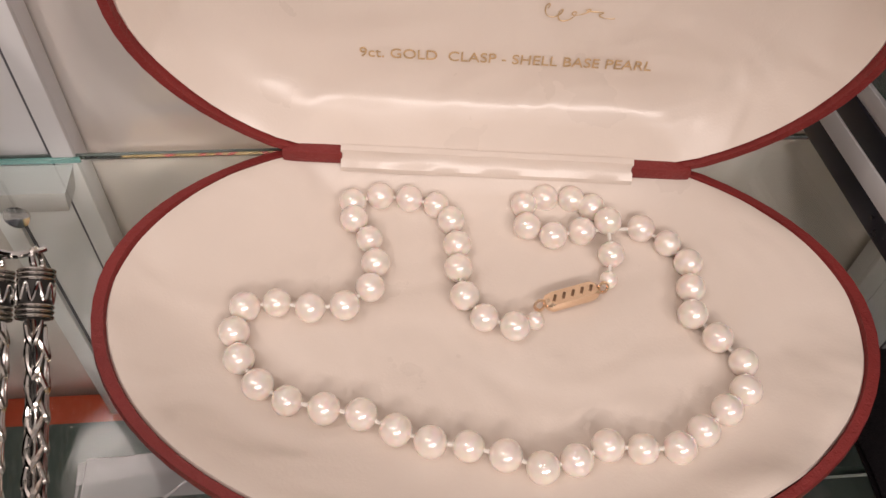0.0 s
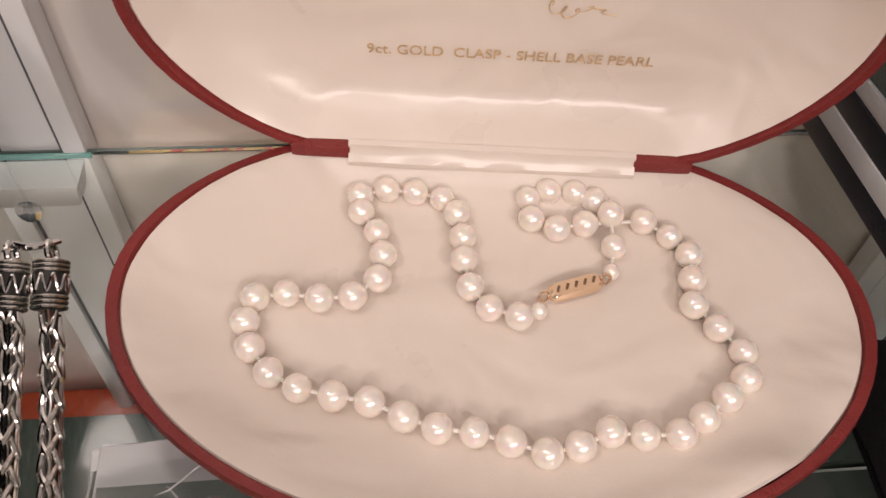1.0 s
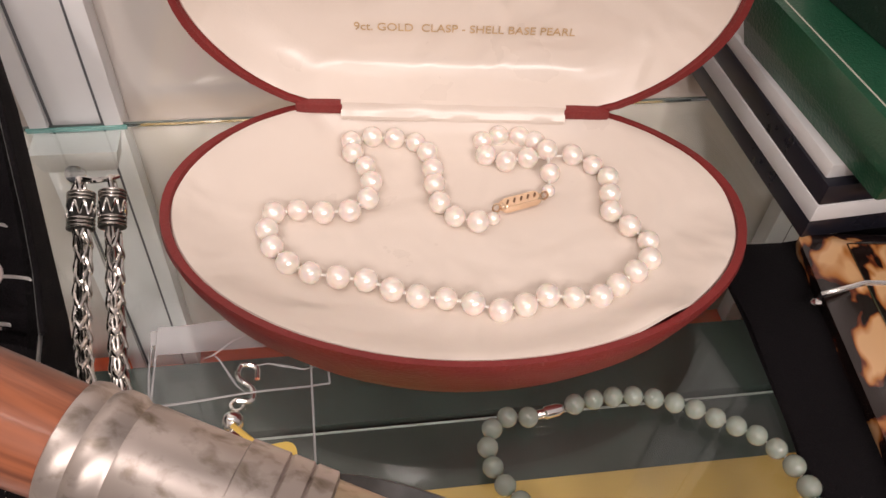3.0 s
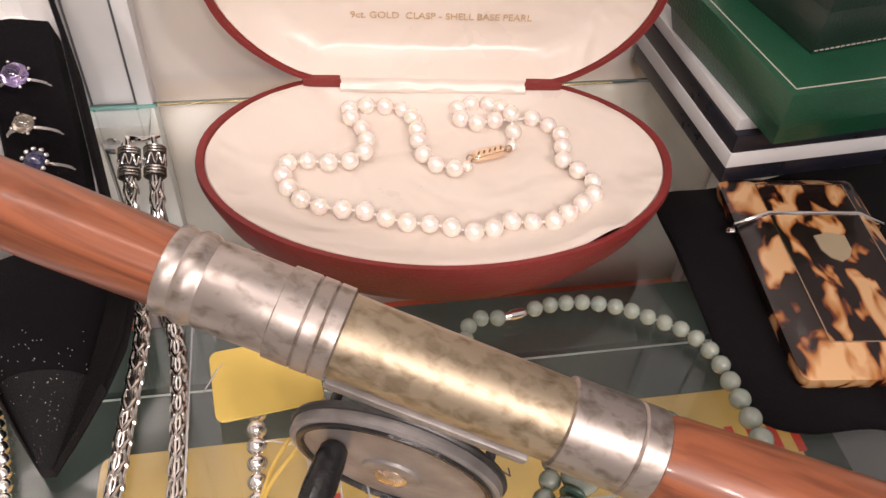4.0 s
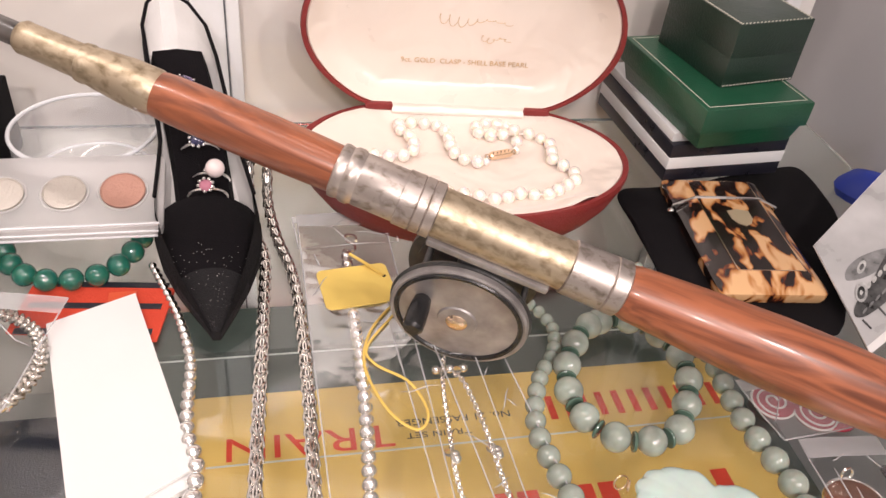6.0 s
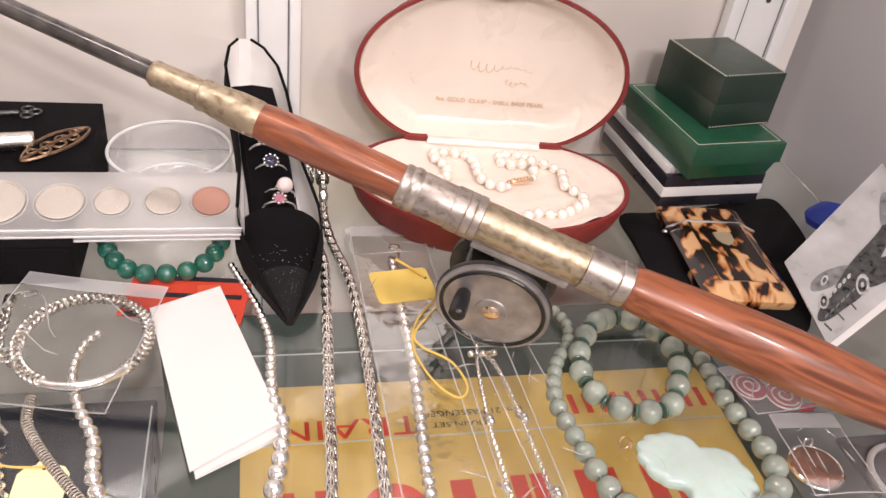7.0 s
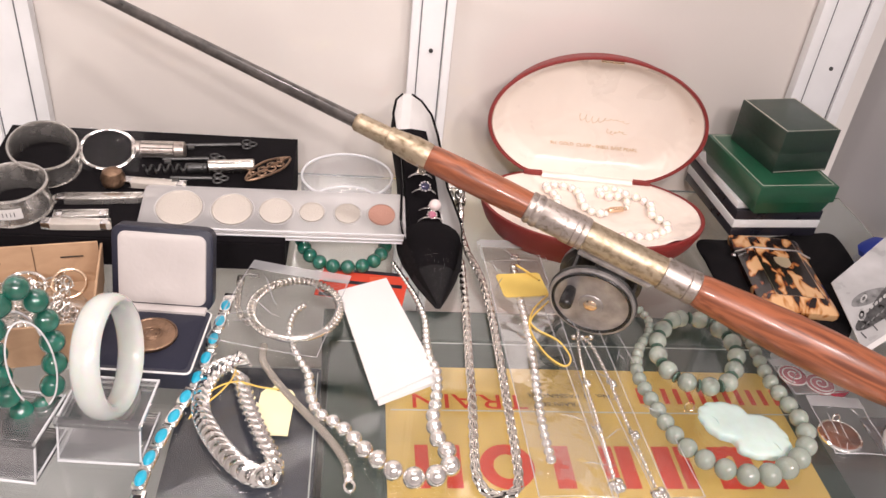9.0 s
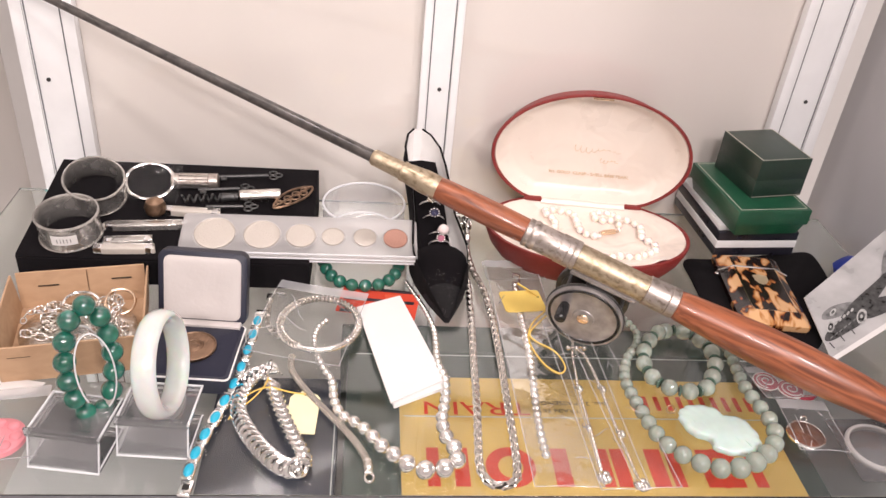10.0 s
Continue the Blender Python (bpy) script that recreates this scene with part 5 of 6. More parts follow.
for k in range(5):
    part("writing_bar", block(0.0004, 0.0003, 0.0034, 0), TARNISH_SHADE, lab, m=pose(-0.005 + 0.0024 * k, -0.0240 + 0.00018 * abs(k - 2), 0.0105, 0, 0, 0))
napkin_ring((-0.382, 0.156, pad_z(0.156) + 0.0035), 20, 8, 0, PEWTER, "bright silver napkin ring tipped on its side")
rg = thing("silver_loop", (-0.3415, 0.1690, pad_z(0.169)), "thin silver ring in a clear plastic bag", "ring")
part("hoop", torus(0.0165, 0.0014, 40, 8, 1.2), SILVER, rg, m=pose(0, 0, 0.010, 35, 0, 0))
part("bag", sheet(0.052, 0.046, 14, 12, lambda u, v: 0.004 + 0.010 * abs(noise.noise((u * 3, v * 3, 9)))), BAG, rg, "crumpled clear bag", m=pose(0, 0.002, 0.008, 25))


def knife(at, length, rz, material, label, lift=0.0):
    th = thing("penknife", (*at, pad_z(at[1]) + 0.0006 + lift), label, "penknife", "folding penknives", rz)
    half = [(-length / 2, 0), (-length * 0.45, 0.0030), (-length * 0.2, 0.0040), (length * 0.2, 0.0040), (length * 0.42, 0.0028), (length / 2, 0.0), (length * 0.42, -0.0026), (-length * 0.2, -0.0036), (-length * 0.45, -0.0028)]
    part("scale", slab([(p.x, p.y) for p in spline(half, 3, True)], 0.0, 0.0050, 0.0012), material, th, m=pose(0, 0, 0, 5))
    part("blade", block(length * 0.86, 0.0008, 0.0044, 0.0002, 1), PEWTER, th, m=pose(0.002, 0.0046, 0.0004))
    part("bolster", block(0.006, 0.0078, 0.0054, 0.0008), CHROME, th, m=pose(-length * 0.42, 0, 0))
    part("bolster", block(0.005, 0.0066, 0.0054, 0.0008), CHROME, th, m=pose(length * 0.40, 0, 0))
    return th


PEARLY = mat("mother_of_pearl", (0.50, 0.46, 0.41), 0.2, vary=0.15, vscale=80, Coat_Weight=0.6)
knife((-0.333, 0.1215), 0.070, 6, PEWTER, "worn steel penknife lying on the pad")
knife((-0.344, 0.1020), 0.036, 6, PEWTER, "small bright folding knife")
knife((-0.345, 0.0930), 0.046, 2, PEARLY, "penknife with white mother-of-pearl sides")
knife((-0.302, 0.1400), 0.046, -4, PEARLY, "slim pale handled penknife")
bl = new("round_knob", as_mesh("round_knob", lathe([(0.004, 0), (0.0078, 0.003), (0.0088, 0.008), (0.0070, 0.0130), (0.0030, 0.0155), (0.0006, 0.0160)], 28), BRONZE))
bl.matrix_world = pose(-0.331, 0.1390, pad_z(0.139))
tagged(bl, "small rounded bronze thimble on the pad", "thimble")
# corkscrews and keys
ck = thing("corkscrew", (-0.305, 0.176, pad_z(0.176)), "old ribbed metal pocket corkscrew", "corkscrew", rz=3)
part("barrel", lathe([(0.0055, 0), (0.0066, 0.001), (0.0066, 0.006), (0.0060, 0.0065), (0.0060, 0.030), (0.0068, 0.031), (0.0068, 0.038), (0.005, 0.039)], 20), NICKEL, ck, m=pose(-0.020, 0, 0.007, 0, 90))
for k in range(10):
    a = 2 * math.pi * k / 10
    part("rib", block(0.024, 0.0008, 0.0008, 0), PEWTER, ck, m=pose(-0.0015, 0.0060 * math.cos(a), 0.007 + 0.0060 * math.sin(a)))
ck2 = thing("corkscrew", (-0.264, 0.1600, pad_z(0.160)), "silver sleeved pocket corkscrew with a dark spiral", "corkscrew", rz=9)
part("sleeve", lathe([(0.0046, 0), (0.0054, 0.0008), (0.0054, 0.0335), (0.0046, 0.0345)], 24), OLDSILVER, ck2, m=pose(-0.003, 0, 0.0056, 0, 90))
part("spiral", tube([Vector((-0.004 - 0.045 * i / 60, 0.0030 * math.cos(i * 0.75), 0.005 + 0.0030 * math.sin(i * 0.75))) for i in range(61)], 0.0010, 6), DARKMETAL, ck2)
part("shank", lathe([(0.0030, 0), (0.0040, 0.002), (0.0030, 0.014)], 14), DARKMETAL, ck2, m=pose(-0.018, 0, 0.005, 0, 90))


def key(at, rz, length, material):
    th = thing("old_key", (*at, pad_z(at[1]) + 0.003), "old steel key with a pierced trefoil bow", "key", "old keys", rz)
    part("shaft", lathe([(0.0012, 0), (0.0016, 0.002), (0.0013, length)], 10), material, th, m=pose(0, 0, 0.0012, 0, -90))
    for k in (-1, 0, 1):
        part("bow", torus(0.0033, 0.0007, 16, 6), material, th, m=pose(0.0042 + (0.0042 if k == 0 else 0), 0.0040 * k, 0.0014))
    part("bit", block(0.005, 0.006, 0.0014, 0.0002, 1), material, th, m=pose(-length + 0.004, -0.003, 0.0006))
    return th


key((-0.246, 0.192), 8, 0.042, DARKMETAL)
key((-0.268, 0.172), 8, 0.034, DARKMETAL)
key((-0.262, 0.148), 4, 0.030, DARKMETAL)
br = thing("filigree_brooch", (-0.222, 0.166, pad_z(0.166) + 0.001), "leaf-shaped pierced brass filigree brooch", "brooch", rz=52)
part("rim", tube(spline([(-0.024, 0, 0.001), (-0.010, 0.0075, 0.002), (0.008, 0.0085, 0.002), (0.024, 0.001, 0.001), (0.008, -0.0080, 0.002), (-0.010, -0.0075, 0.002)], 6, True), 0.0010, 6, True), BRONZE, br)
for k in range(7):
    part("scroll", torus(0.0032 - 0.0003 * abs(k - 3), 0.0007, 16, 6, 1.2), BRONZE, br, m=pose(-0.015 + 0.005 * k, 0.0022 * (-1) ** k, 0.0018))
part("mid_rib", tube([Vector((-0.024, 0, 0.0015)), Vector((0, 0.0006, 0.0024)), Vector((0.024, 0.001, 0.0015))], 0.0009, 6), BRONZE, br)

# ---- cardboard box of chains ----
cb = thing("cardboard_box", (-0.3600, 0.0200, 0.0), "open brown cardboard box half full of silver chains", "box", rz=11)
cw, cd, chh = 0.088, 0.080, 0.031
part("bottom", block(cw, cd, 0.0015, 0), CARDBOARD, cb)
part("front_wall", block(cw, 0.0016, chh, 0.0004, 1), CARDBOARD, cb, m=pose(0, -cd / 2, 0, 4))
part("back_wall", block(cw, 0.0016, chh, 0.0004, 1), CARDBOARD, cb, m=pose(0, cd / 2, 0, -6))
for s in (-1, 1):
    part("side_wall", block(0.0016, cd, chh * 1.02, 0.0004, 1), CARDBOARD, cb, m=pose(s * cw / 2, 0, 0, 0, 5 * s))
part("crease", block(0.0006, 0.0004, chh * 0.97, 0), BRONZE, cb, m=pose(0.004, cd / 2 - 0.0012, 0, -6))
for x, zz, yy in ((-0.030, 0.024, -cd / 2 - 0.0022), (0.028, 0.026, cd / 2 - 0.0030), (-0.022, 0.024, cd / 2 - 0.0030)):
    part("writing_bar", block(0.014, 0.0003, 0.0010, 0), TARNISH_SHADE, cb, m=pose(x, yy, zz * 0.9))
tang = thing("chain_heap", (-0.3600, 0.0200, 0.0015), "tangled heap of silver chains in a cardboard box", "chain")
lk = [as_mesh("link", torus(0.0026, 0.0006, 12, 6, 1.5), OLDSILVER), as_mesh("link", torus(0.0018, 0.0005, 12, 6, 1.4), SILVER)]
rnd = random.Random(5)
for k in range(5):
    ax, ay = rnd.uniform(-0.02, 0.02), rnd.uniform(-0.015, 0.02)
    pts = [(ax + rnd.uniform(-0.022, 0.022), ay + rnd.uniform(-0.018, 0.018), 0.008 + rnd.uniform(0, 0.016)) for _ in range(7)]
    for i, (p, d, u) in enumerate(steps(spline(pts, 8), 0.0046)):
        part("link", lk[k % 2], None, tang, m=aim(p, d, 90 * (i % 2) + 30))
part("ring", torus(0.012, 0.0012, 36, 8), SILVER, tang, m=pose(0.0, 0.012, 0.019, 12, 8))
part("ring", torus(0.010, 0.0010, 36, 8), GOLD, tang, "thin gold hoop", m=pose(0.026, 0.016, 0.020, 25, 10))
part("filling", rings([[(0.040 * k * math.cos(a), 0.034 * k * math.sin(a), z + 0.003 * noise.noise((k * 9, a * 2, 0))) for a in (2 * math.pi * i / 24 for i in range(24))] for k, z in ((1, 0), (1, 0.006), (0.7, 0.010), (0.3, 0.012), (0.05, 0.012))]), OLDSILVER, tang, "dark tangle of fine chain")

# ---- medal case ----
mc = thing("medal_case", (-0.2770, -0.0055, 0.0), "open navy medal case with pale satin in its lid", "medal case", rz=-4)
part("base", rings([[(x, y, z) for x, y in rounded(0.062, 0.056, 0.003, 3)] for z in (0.0, 0.012)]), NAVYCASE, mc)
part("rim", rings([[(x, y, z) for x, y in rounded(a, b, 0.003, 3)] for a, b, z in ((0.0622, 0.0562, 0.011), (0.0622, 0.0562, 0.0135), (0.0575, 0.0515, 0.0135), (0.0575, 0.0515, 0.0125))]), NAVYCASE, mc)
part("cushion", rings([[(x, y, z) for x, y in rounded(0.0575 * k, 0.0515 * k, 0.003 * k, 3)] for k, z in ((1, 0.0128), (0.96, 0.0136), (0.5, 0.0140), (0.05, 0.0140))]), NAVY, mc, "navy velvet cushion")
ml = part("lid", rings([[(x, y, z) for x, y in rounded(0.0625 * k, 0.0535 * k, 0.006, 4)] for k, z in ((0.97, -0.012), (1, -0.009), (1, 0.0), (0.97, 0.0008))]), NAVYCASE, mc, m=pose(0.0000, 0.0300, 0.0125, 0, 0, 0) @ pose(0, 0, 0, 72) @ pose(0, 0.0268, 0))
part("lid_lining", rings([[(x, y, z) for x, y in rounded(0.0545 * k, 0.0465 * k, 0.005 * k, 4)] for k, z in ((1, 0.0008), (0.985, 0.0018), (0.95, 0.0022), (0.8, 0.0028), (0.5, 0.0026), (0.25, 0.0022), (0.05, 0.0024))]), GREYSATIN, ml, "pale grey satin lid lining")
part("hinge_lining", block(0.056, 0.008, 0.004, 0.001), GREYSATIN, mc, m=pose(0, 0.0280, 0.0115))
part("piping", tube([Vector((x, y, 0.0128)) for x, y in rounded(0.0628, 0.0568, 0.003, 3)], 0.0007, 6, True), PAPER, mc, "thin white piping")
md = thing("bronze_medal", (-0.2755, -0.0050, 0.0142), "round bronze medal on navy velvet", "medal")
part("disc", lathe([(0.0150, 0), (0.0155, 0.0008), (0.0155, 0.0022), (0.0146, 0.0026), (0.0140, 0.0019), (0.0004, 0.0019)], 48), BRONZE, md)
for k, (rr, a) in enumerate(((0.006, 0), (0.0035, 40))):
    part("relief", torus(rr, 0.0008, 24, 6, 1.0, 0.6), BRONZE, md, m=pose(0.001 * k, 0.001, 0.002))
part("relief_figure", lathe([(0.0036, 0), (0.0030, 0.0008), (0.0012, 0.0012)], 16), BRONZE, md, m=pose(0, -0.001, 0.0018))

# ---- turquoise bracelet ----
TQ = [(-0.2606, -0.1040), (-0.2592, -0.0905), (-0.2563, -0.0750), (-0.2525, -0.0603), (-0.2490, -0.0449), (-0.2455, -0.0287), (-0.2430, -0.0116), (-0.2413, 0.0063), (-0.2398, 0.0240), (-0.2385, 0.0400)]
tq = thing("turquoise_bracelet", (-0.25, -0.03, 0.0), "silver bracelet of oval turquoise stones", "bracelet")
set_mesh = as_mesh("setting", rings([[(x, y, z) for x, y in rounded(0.0128 * k, 0.0074 * k, 0.0022 * k, 3)] for k, z in ((1, 0), (1, 0.0018), (0.9, 0.0024))]), SILVER)
stone_mesh = as_mesh("stone", rings([[(x, y, z) for x, y in ellipse(0.0050 * k, 0.0029 * k, 20)] for k, z in ((1, 0.0018), (1, 0.0028), (0.8, 0.0036), (0.3, 0.0040), (0.02, 0.0040))]), TURQ)
for i, (x, y) in enumerate(TQ):
    a, b = TQ[max(i - 1, 0)], TQ[min(i + 1, len(TQ) - 1)]
    m = aim(Vector((x + 0.25, y + 0.03, 0.0016)), (b[0] - a[0], b[1] - a[1], 0))
    sobj = part("setting", set_mesh, None, tq, m=m)
    part("stone", stone_mesh, None, sobj)
    part("hinge", lathe([(0.0009, -0.003), (0.0009, 0.003)], 8), SILVER, tq, m=m @ pose(0.0075, 0, 0.0014, 90))
part("clasp", block(0.011, 0.0075, 0.0026, 0.0006), SILVER, tq, m=pose(-0.2600 + 0.25, -0.1165 + 0.03, 0.001, 0, 0, 85))
part("clasp_slot", block(0.004, 0.004, 0.0004, 0), TARNISH_SHADE, tq, m=pose(-0.2598 + 0.25, -0.1165 + 0.03, 0.0035, 0, 0, 85))
part("clasp", block(0.008, 0.007, 0.0024, 0.0006), SILVER, tq, m=pose(-0.2378 + 0.25, 0.0500 + 0.03, 0.001, 0, 0, 85))


def link_chain(name, pts, R, r, gap, sx, label, category, material=SILVER, z=0.002, twist=45, n=14, lift=0.0, flip=True):
    at = Vector((pts[0][0], pts[0][1], 0))
    th = thing(name, at, label, category)
    mesh = as_mesh("link", torus(R, r, n, 6, sx), material)
    for i, (p, d, u) in enumerate(steps(spline([(x, y, 0) for x, y in pts], 8), gap)):
        part("link", mesh, None, th, m=aim(p - at + Vector((0, 0, z)), d, (90 * (i % 2) + 45) if flip else twist))
    return th


# watch chain with a ring clip
wc = link_chain("watch_chain", [(-0.2325, 0.0640), (-0.2318, 0.0520), (-0.2312, 0.0420), (-0.2270, 0.0310), (-0.2200, 0.0230)], 0.0022, 0.0006, 0.0026, 1.3, "short dark silver watch chain with a swivel clip", "chain", OLDSILVER, 0.0026)
part("swivel", lathe([(0.0014, 0), (0.0028, 0.001), (0.0030, 0.007), (0.0014, 0.009)], 14), OLDSILVER, wc, m=pose(0.0, 0.001, 0.003, -90))
part("clip", tube(spline([(0.000, 0.009, 0.003), (0.004, 0.0115, 0.0035), (0.010, 0.0120, 0.0035), (0.0115, 0.0100, 0.003), (0.006, 0.0092, 0.003)], 6), 0.0007, 8), SILVER, wc)
# plaited bangle in its bag
pb = thing("plaited_bangle", (-0.1920, 0.0350, 0.0), "plaited silver bangle with a smooth front bar in a bag", "bangle", rz=-8)
ring_path = [Vector((0.0290 * math.cos(a), 0.0306 * math.sin(a), 0.0065)) for a in (radians(-37) + 2 * math.pi * 0.80 * q / 90 for q in range(91))]
# Dark wire stands in for shade in the gaps of the plait.
part("shade_core", tube(ring_path, 0.0009, 8), TARNISH_SHADE, pb, "dark wire put in for shade between the strands")
for k in range(3):
    strand = []
    for q in range(421):
        u = q / 420
        a, w = radians(-37) + 2 * math.pi * 0.80 * u, 2 * math.pi * (15 * u + k / 3)
        out = 0.0021 * math.sin(w)
        strand.append(Vector(((0.0290 + out) * math.cos(a), (0.0306 + out) * math.sin(a), 0.0068 + 0.0011 * math.sin(2 * w))))
    part("strand", tube(strand, 0.00105, 8), OLDSILVER, pb, "plaited silver strand")
part("front_bar", tube([Vector((0.0290 * math.cos(a), 0.0306 * math.sin(a), 0.0065)) for a in (radians(-112) + radians(78) * i / 20 for i in range(21))], lambda u: 0.0019 + 0.0005 * math.sin(math.pi * u), 10), SILVER, pb, "smooth polished bar")
part("hinge", ball(0.0026, 12), SILVER, pb, m=pose(0.0290 * math.cos(radians(-34)), 0.0306 * math.sin(radians(-34)), 0.0065))


def film_sheet(name, at, w, h, rz, bump, label, nx=16, ny=16, seed=0.0):
    """A clear bag: a wavy film, welded seams and a few creases, their glints drawn as pale lines."""
    def z(u, v):
        return bump * (0.35 + 0.5 * noise.noise((u * 1.6 + seed, v * 2.0, seed)))
    th = thing(name, at, label, "plastic bag", rz=rz)
    part("film", sheet(w, h, nx, ny, z), BAG, th)
    for s in (-1, 1):
        part("seam", tube([Vector((s * w * 0.5, h * (i / 12 - 0.5), z(0.5 + s * 0.5, i / 12))) for i in range(13)], 0.00035, 5, flat=0.6), SEAM_GLINT, th)
        part("seam", tube([Vector((w * (i / 8 - 0.5), s * h * 0.5, z(i / 8, 0.5 + s * 0.5))) for i in range(9)], 0.00035, 5, flat=0.6), SEAM_GLINT, th)
    rn = random.Random(int(seed * 10))
    part("welded_band", sheet(w, min(0.010, h * 0.2), 8, 2, lambda u, v: z(u, 1.0) + 0.0004), SEAM_GLINT, th, m=pose(0, h * 0.5 - min(0.010, h * 0.2) * 0.5, 0))
    # Pale tubes put in for the glints of the creases.
    for k in range(3 if w < 0.055 and h < 0.03 else 6):
        x, y, a, l = rn.uniform(-0.4, 0.4) * w, rn.uniform(-0.42, 0.42) * h, rn.uniform(0, 3.1), rn.uniform(0.1, 0.3) * w
        pts = [Vector((x + l * t * math.cos(a), y + l * t * math.sin(a) + 0.08 * l * math.sin(t * 4), z(0.5 + x / w, 0.5 + y / h) + 0.0006)) for t in (-1, -0.5, 0, 0.5, 1)]
        part("crease", tube(pts, lambda u: 0.00008 + 0.00028 * math.sin(math.pi * u), 5, flat=0.6), SEAM_GLINT, th)
    return th


film_sheet("plastic_bag", (-0.2000, 0.0330, 0.0095), 0.070, 0.086, -13, 0.004, "creased clear plastic bag over a silver bangle", seed=1.3)
film_sheet("plastic_bag", (-0.0335, 0.0050, 0.0050), 0.044, 0.244, 1, 0.003, "long clear plastic bag with a bracelet", 10, 40, 2.7)
film_sheet("plastic_bag", (-0.0010, -0.0350, 0.0050), 0.032, 0.168, 3, 0.003, "long clear plastic bag with a fine chain", 8, 30, 4.1)
film_sheet("plastic_bag", (0.0165, -0.0370, 0.0058), 0.028, 0.164, 6, 0.003, "narrow clear plastic bag with a fine chain", 8, 30, 5.9)
film_sheet("plastic_bag", (0.1500, -0.0200, 0.0070), 0.052, 0.034, 6, 0.003, "clear plastic bag round a red pendant", 10, 8, 6.6)
film_sheet("plastic_bag", (0.1490, -0.0635, 0.0060), 0.034, 0.047, -4, 0.003, "small clear plastic bag round a medallion", 10, 12, 8.2)
film_sheet("plastic_bag", (-0.3830, -0.0740, 0.0070), 0.060, 0.060, 10, 0.005, "clear plastic bag round a pink carving", 12, 12, 9.4)
film_sheet("plastic_bag", (-0.0340, 0.1150, 0.0035), 0.050, 0.026, 4, 0.006, "crumpled opening of a clear bag", 14, 8, 11.1)
# curb bracelet and tag
CUR = [(-0.2244, -0.0145), (-0.2345, -0.0270), (-0.2390, -0.0420), (-0.2370, -0.0600), (-0.2255, -0.0808), (-0.2100, -0.0985), (-0.1985, -0.1030), (-0.1940, -0.0945), (-0.2030, -0.0740), (-0.2130, -0.0500), (-0.2215, -0.0240)]
cu = thing("curb_bracelet", (-0.218, -0.06, 0.0), "heavy silver curb link bracelet lying in a loop", "bracelet")
cmesh = as_mesh("link", torus(0.0041, 0.00165, 18, 8, 1.35), SILVER)
for i, (p, d, u) in enumerate(steps(spline([(x, y, 0) for x, y in CUR], 8), 0.0052)):
    q = p - Vector((-0.218, -0.06, 0))
    part("link", cmesh, None, cu, m=aim(q + Vector((0, 0, 0.0050)), d) @ pose(0, 0, 0, 0, 0, 38) @ pose(0, 0, 0, 62, 0, 0))
part("clasp", block(0.012, 0.008, 0.004, 0.001), SILVER, cu, m=pose(-0.2235 + 0.218, -0.0150 + 0.06, 0.003, 0, 0, 15))
part("safety_chain", tube(spline([(-0.026, 0.030, 0.004), (-0.018, 0.040, 0.008), (-0.004, 0.046, 0.008), (0.004, 0.040, 0.005)], 6), 0.0010, 6), SILVER, cu)
part("end_knot", torus(0.0056, 0.0013, 20, 8), SILVER, cu, m=pose(0.0215, -0.0420, 0.0045, 25, 20))
part("end_knot", torus(0.0046, 0.0013, 20, 8), SILVER, cu, m=pose(0.0245, -0.0350, 0.0060, -30, 30))
tg = thing("price_tag", (-0.1975, -0.0520, 0.0), "blank pale yellow card tag with a string", "tag", rz=-3)
part("card", rings([[(x, y, z) for x, y in ((-0.0100, -0.0195), (0.0100, -0.0195), (0.0100, 0.0125), (0.0075, 0.0160), (0.0040, 0.0170), (0.0025, 0.0200), (-0.0025, 0.0200), (-0.0040, 0.0170), (-0.0075, 0.0160), (-0.0100, 0.0125))] for z in (0.0012, 0.0020)]), PALETAG, tg)
part("hole", lathe([(0.0012, 0.0019), (0.0012, 0.0022)], 14), TARNISH_SHADE, tg, m=pose(0, 0.0155, 0))
part("string", tube(spline([(0, 0.0155, 0.0024), (-0.010, 0.0130, 0.006), (-0.026, 0.0120, 0.010), (-0.040, 0.0020, 0.008), (-0.046, -0.012, 0.003)], 6), 0.0005, 6), STRING, tg)
part("string", tube(spline([(-0.026, 0.0220, 0.010), (-0.027, 0.0120, 0.011), (-0.034, 0.0000, 0.009), (-0.044, -0.004, 0.003)], 6), 0.0005, 6), STRING, tg)
tg2 = thing("price_tag", (-0.0330, 0.0705, 0.0), "blank yellow card tag tied with yellow string", "tag", rz=7)
part("card", rings([[(x, y, z) for x, y in rounded(0.0335, 0.0270, 0.0030, 4)] for z in (0.0056, 0.0064)]), TAG, tg2)
part("hole", lathe([(0.0010, 0.0063), (0.0010, 0.0066)], 12), TARNISH_SHADE, tg2, m=pose(0.0140, 0.004, 0))
part("string", tube(spline([(0.0140, 0.004, 0.0068), (0.007, 0.013, 0.008), (0.001, 0.020, 0.009)], 5), 0.0008, 6), STRING, tg2)
part("string", tube(spline([tuple(Vector((x + 0.0335, y - 0.069, 0.0065))) for x, y in ((-0.0170, 0.0560), (-0.0341, 0.0391), (-0.0420, 0.0190), (-0.0385, -0.0060), (-0.0300, -0.0180), (-0.0235, -0.0110), (-0.0262, 0.0060), (-0.0375, 0.0190), (-0.0380, 0.0300), (-0.0200, 0.0480))], 8), 0.0006, 6), STRING, tg2)
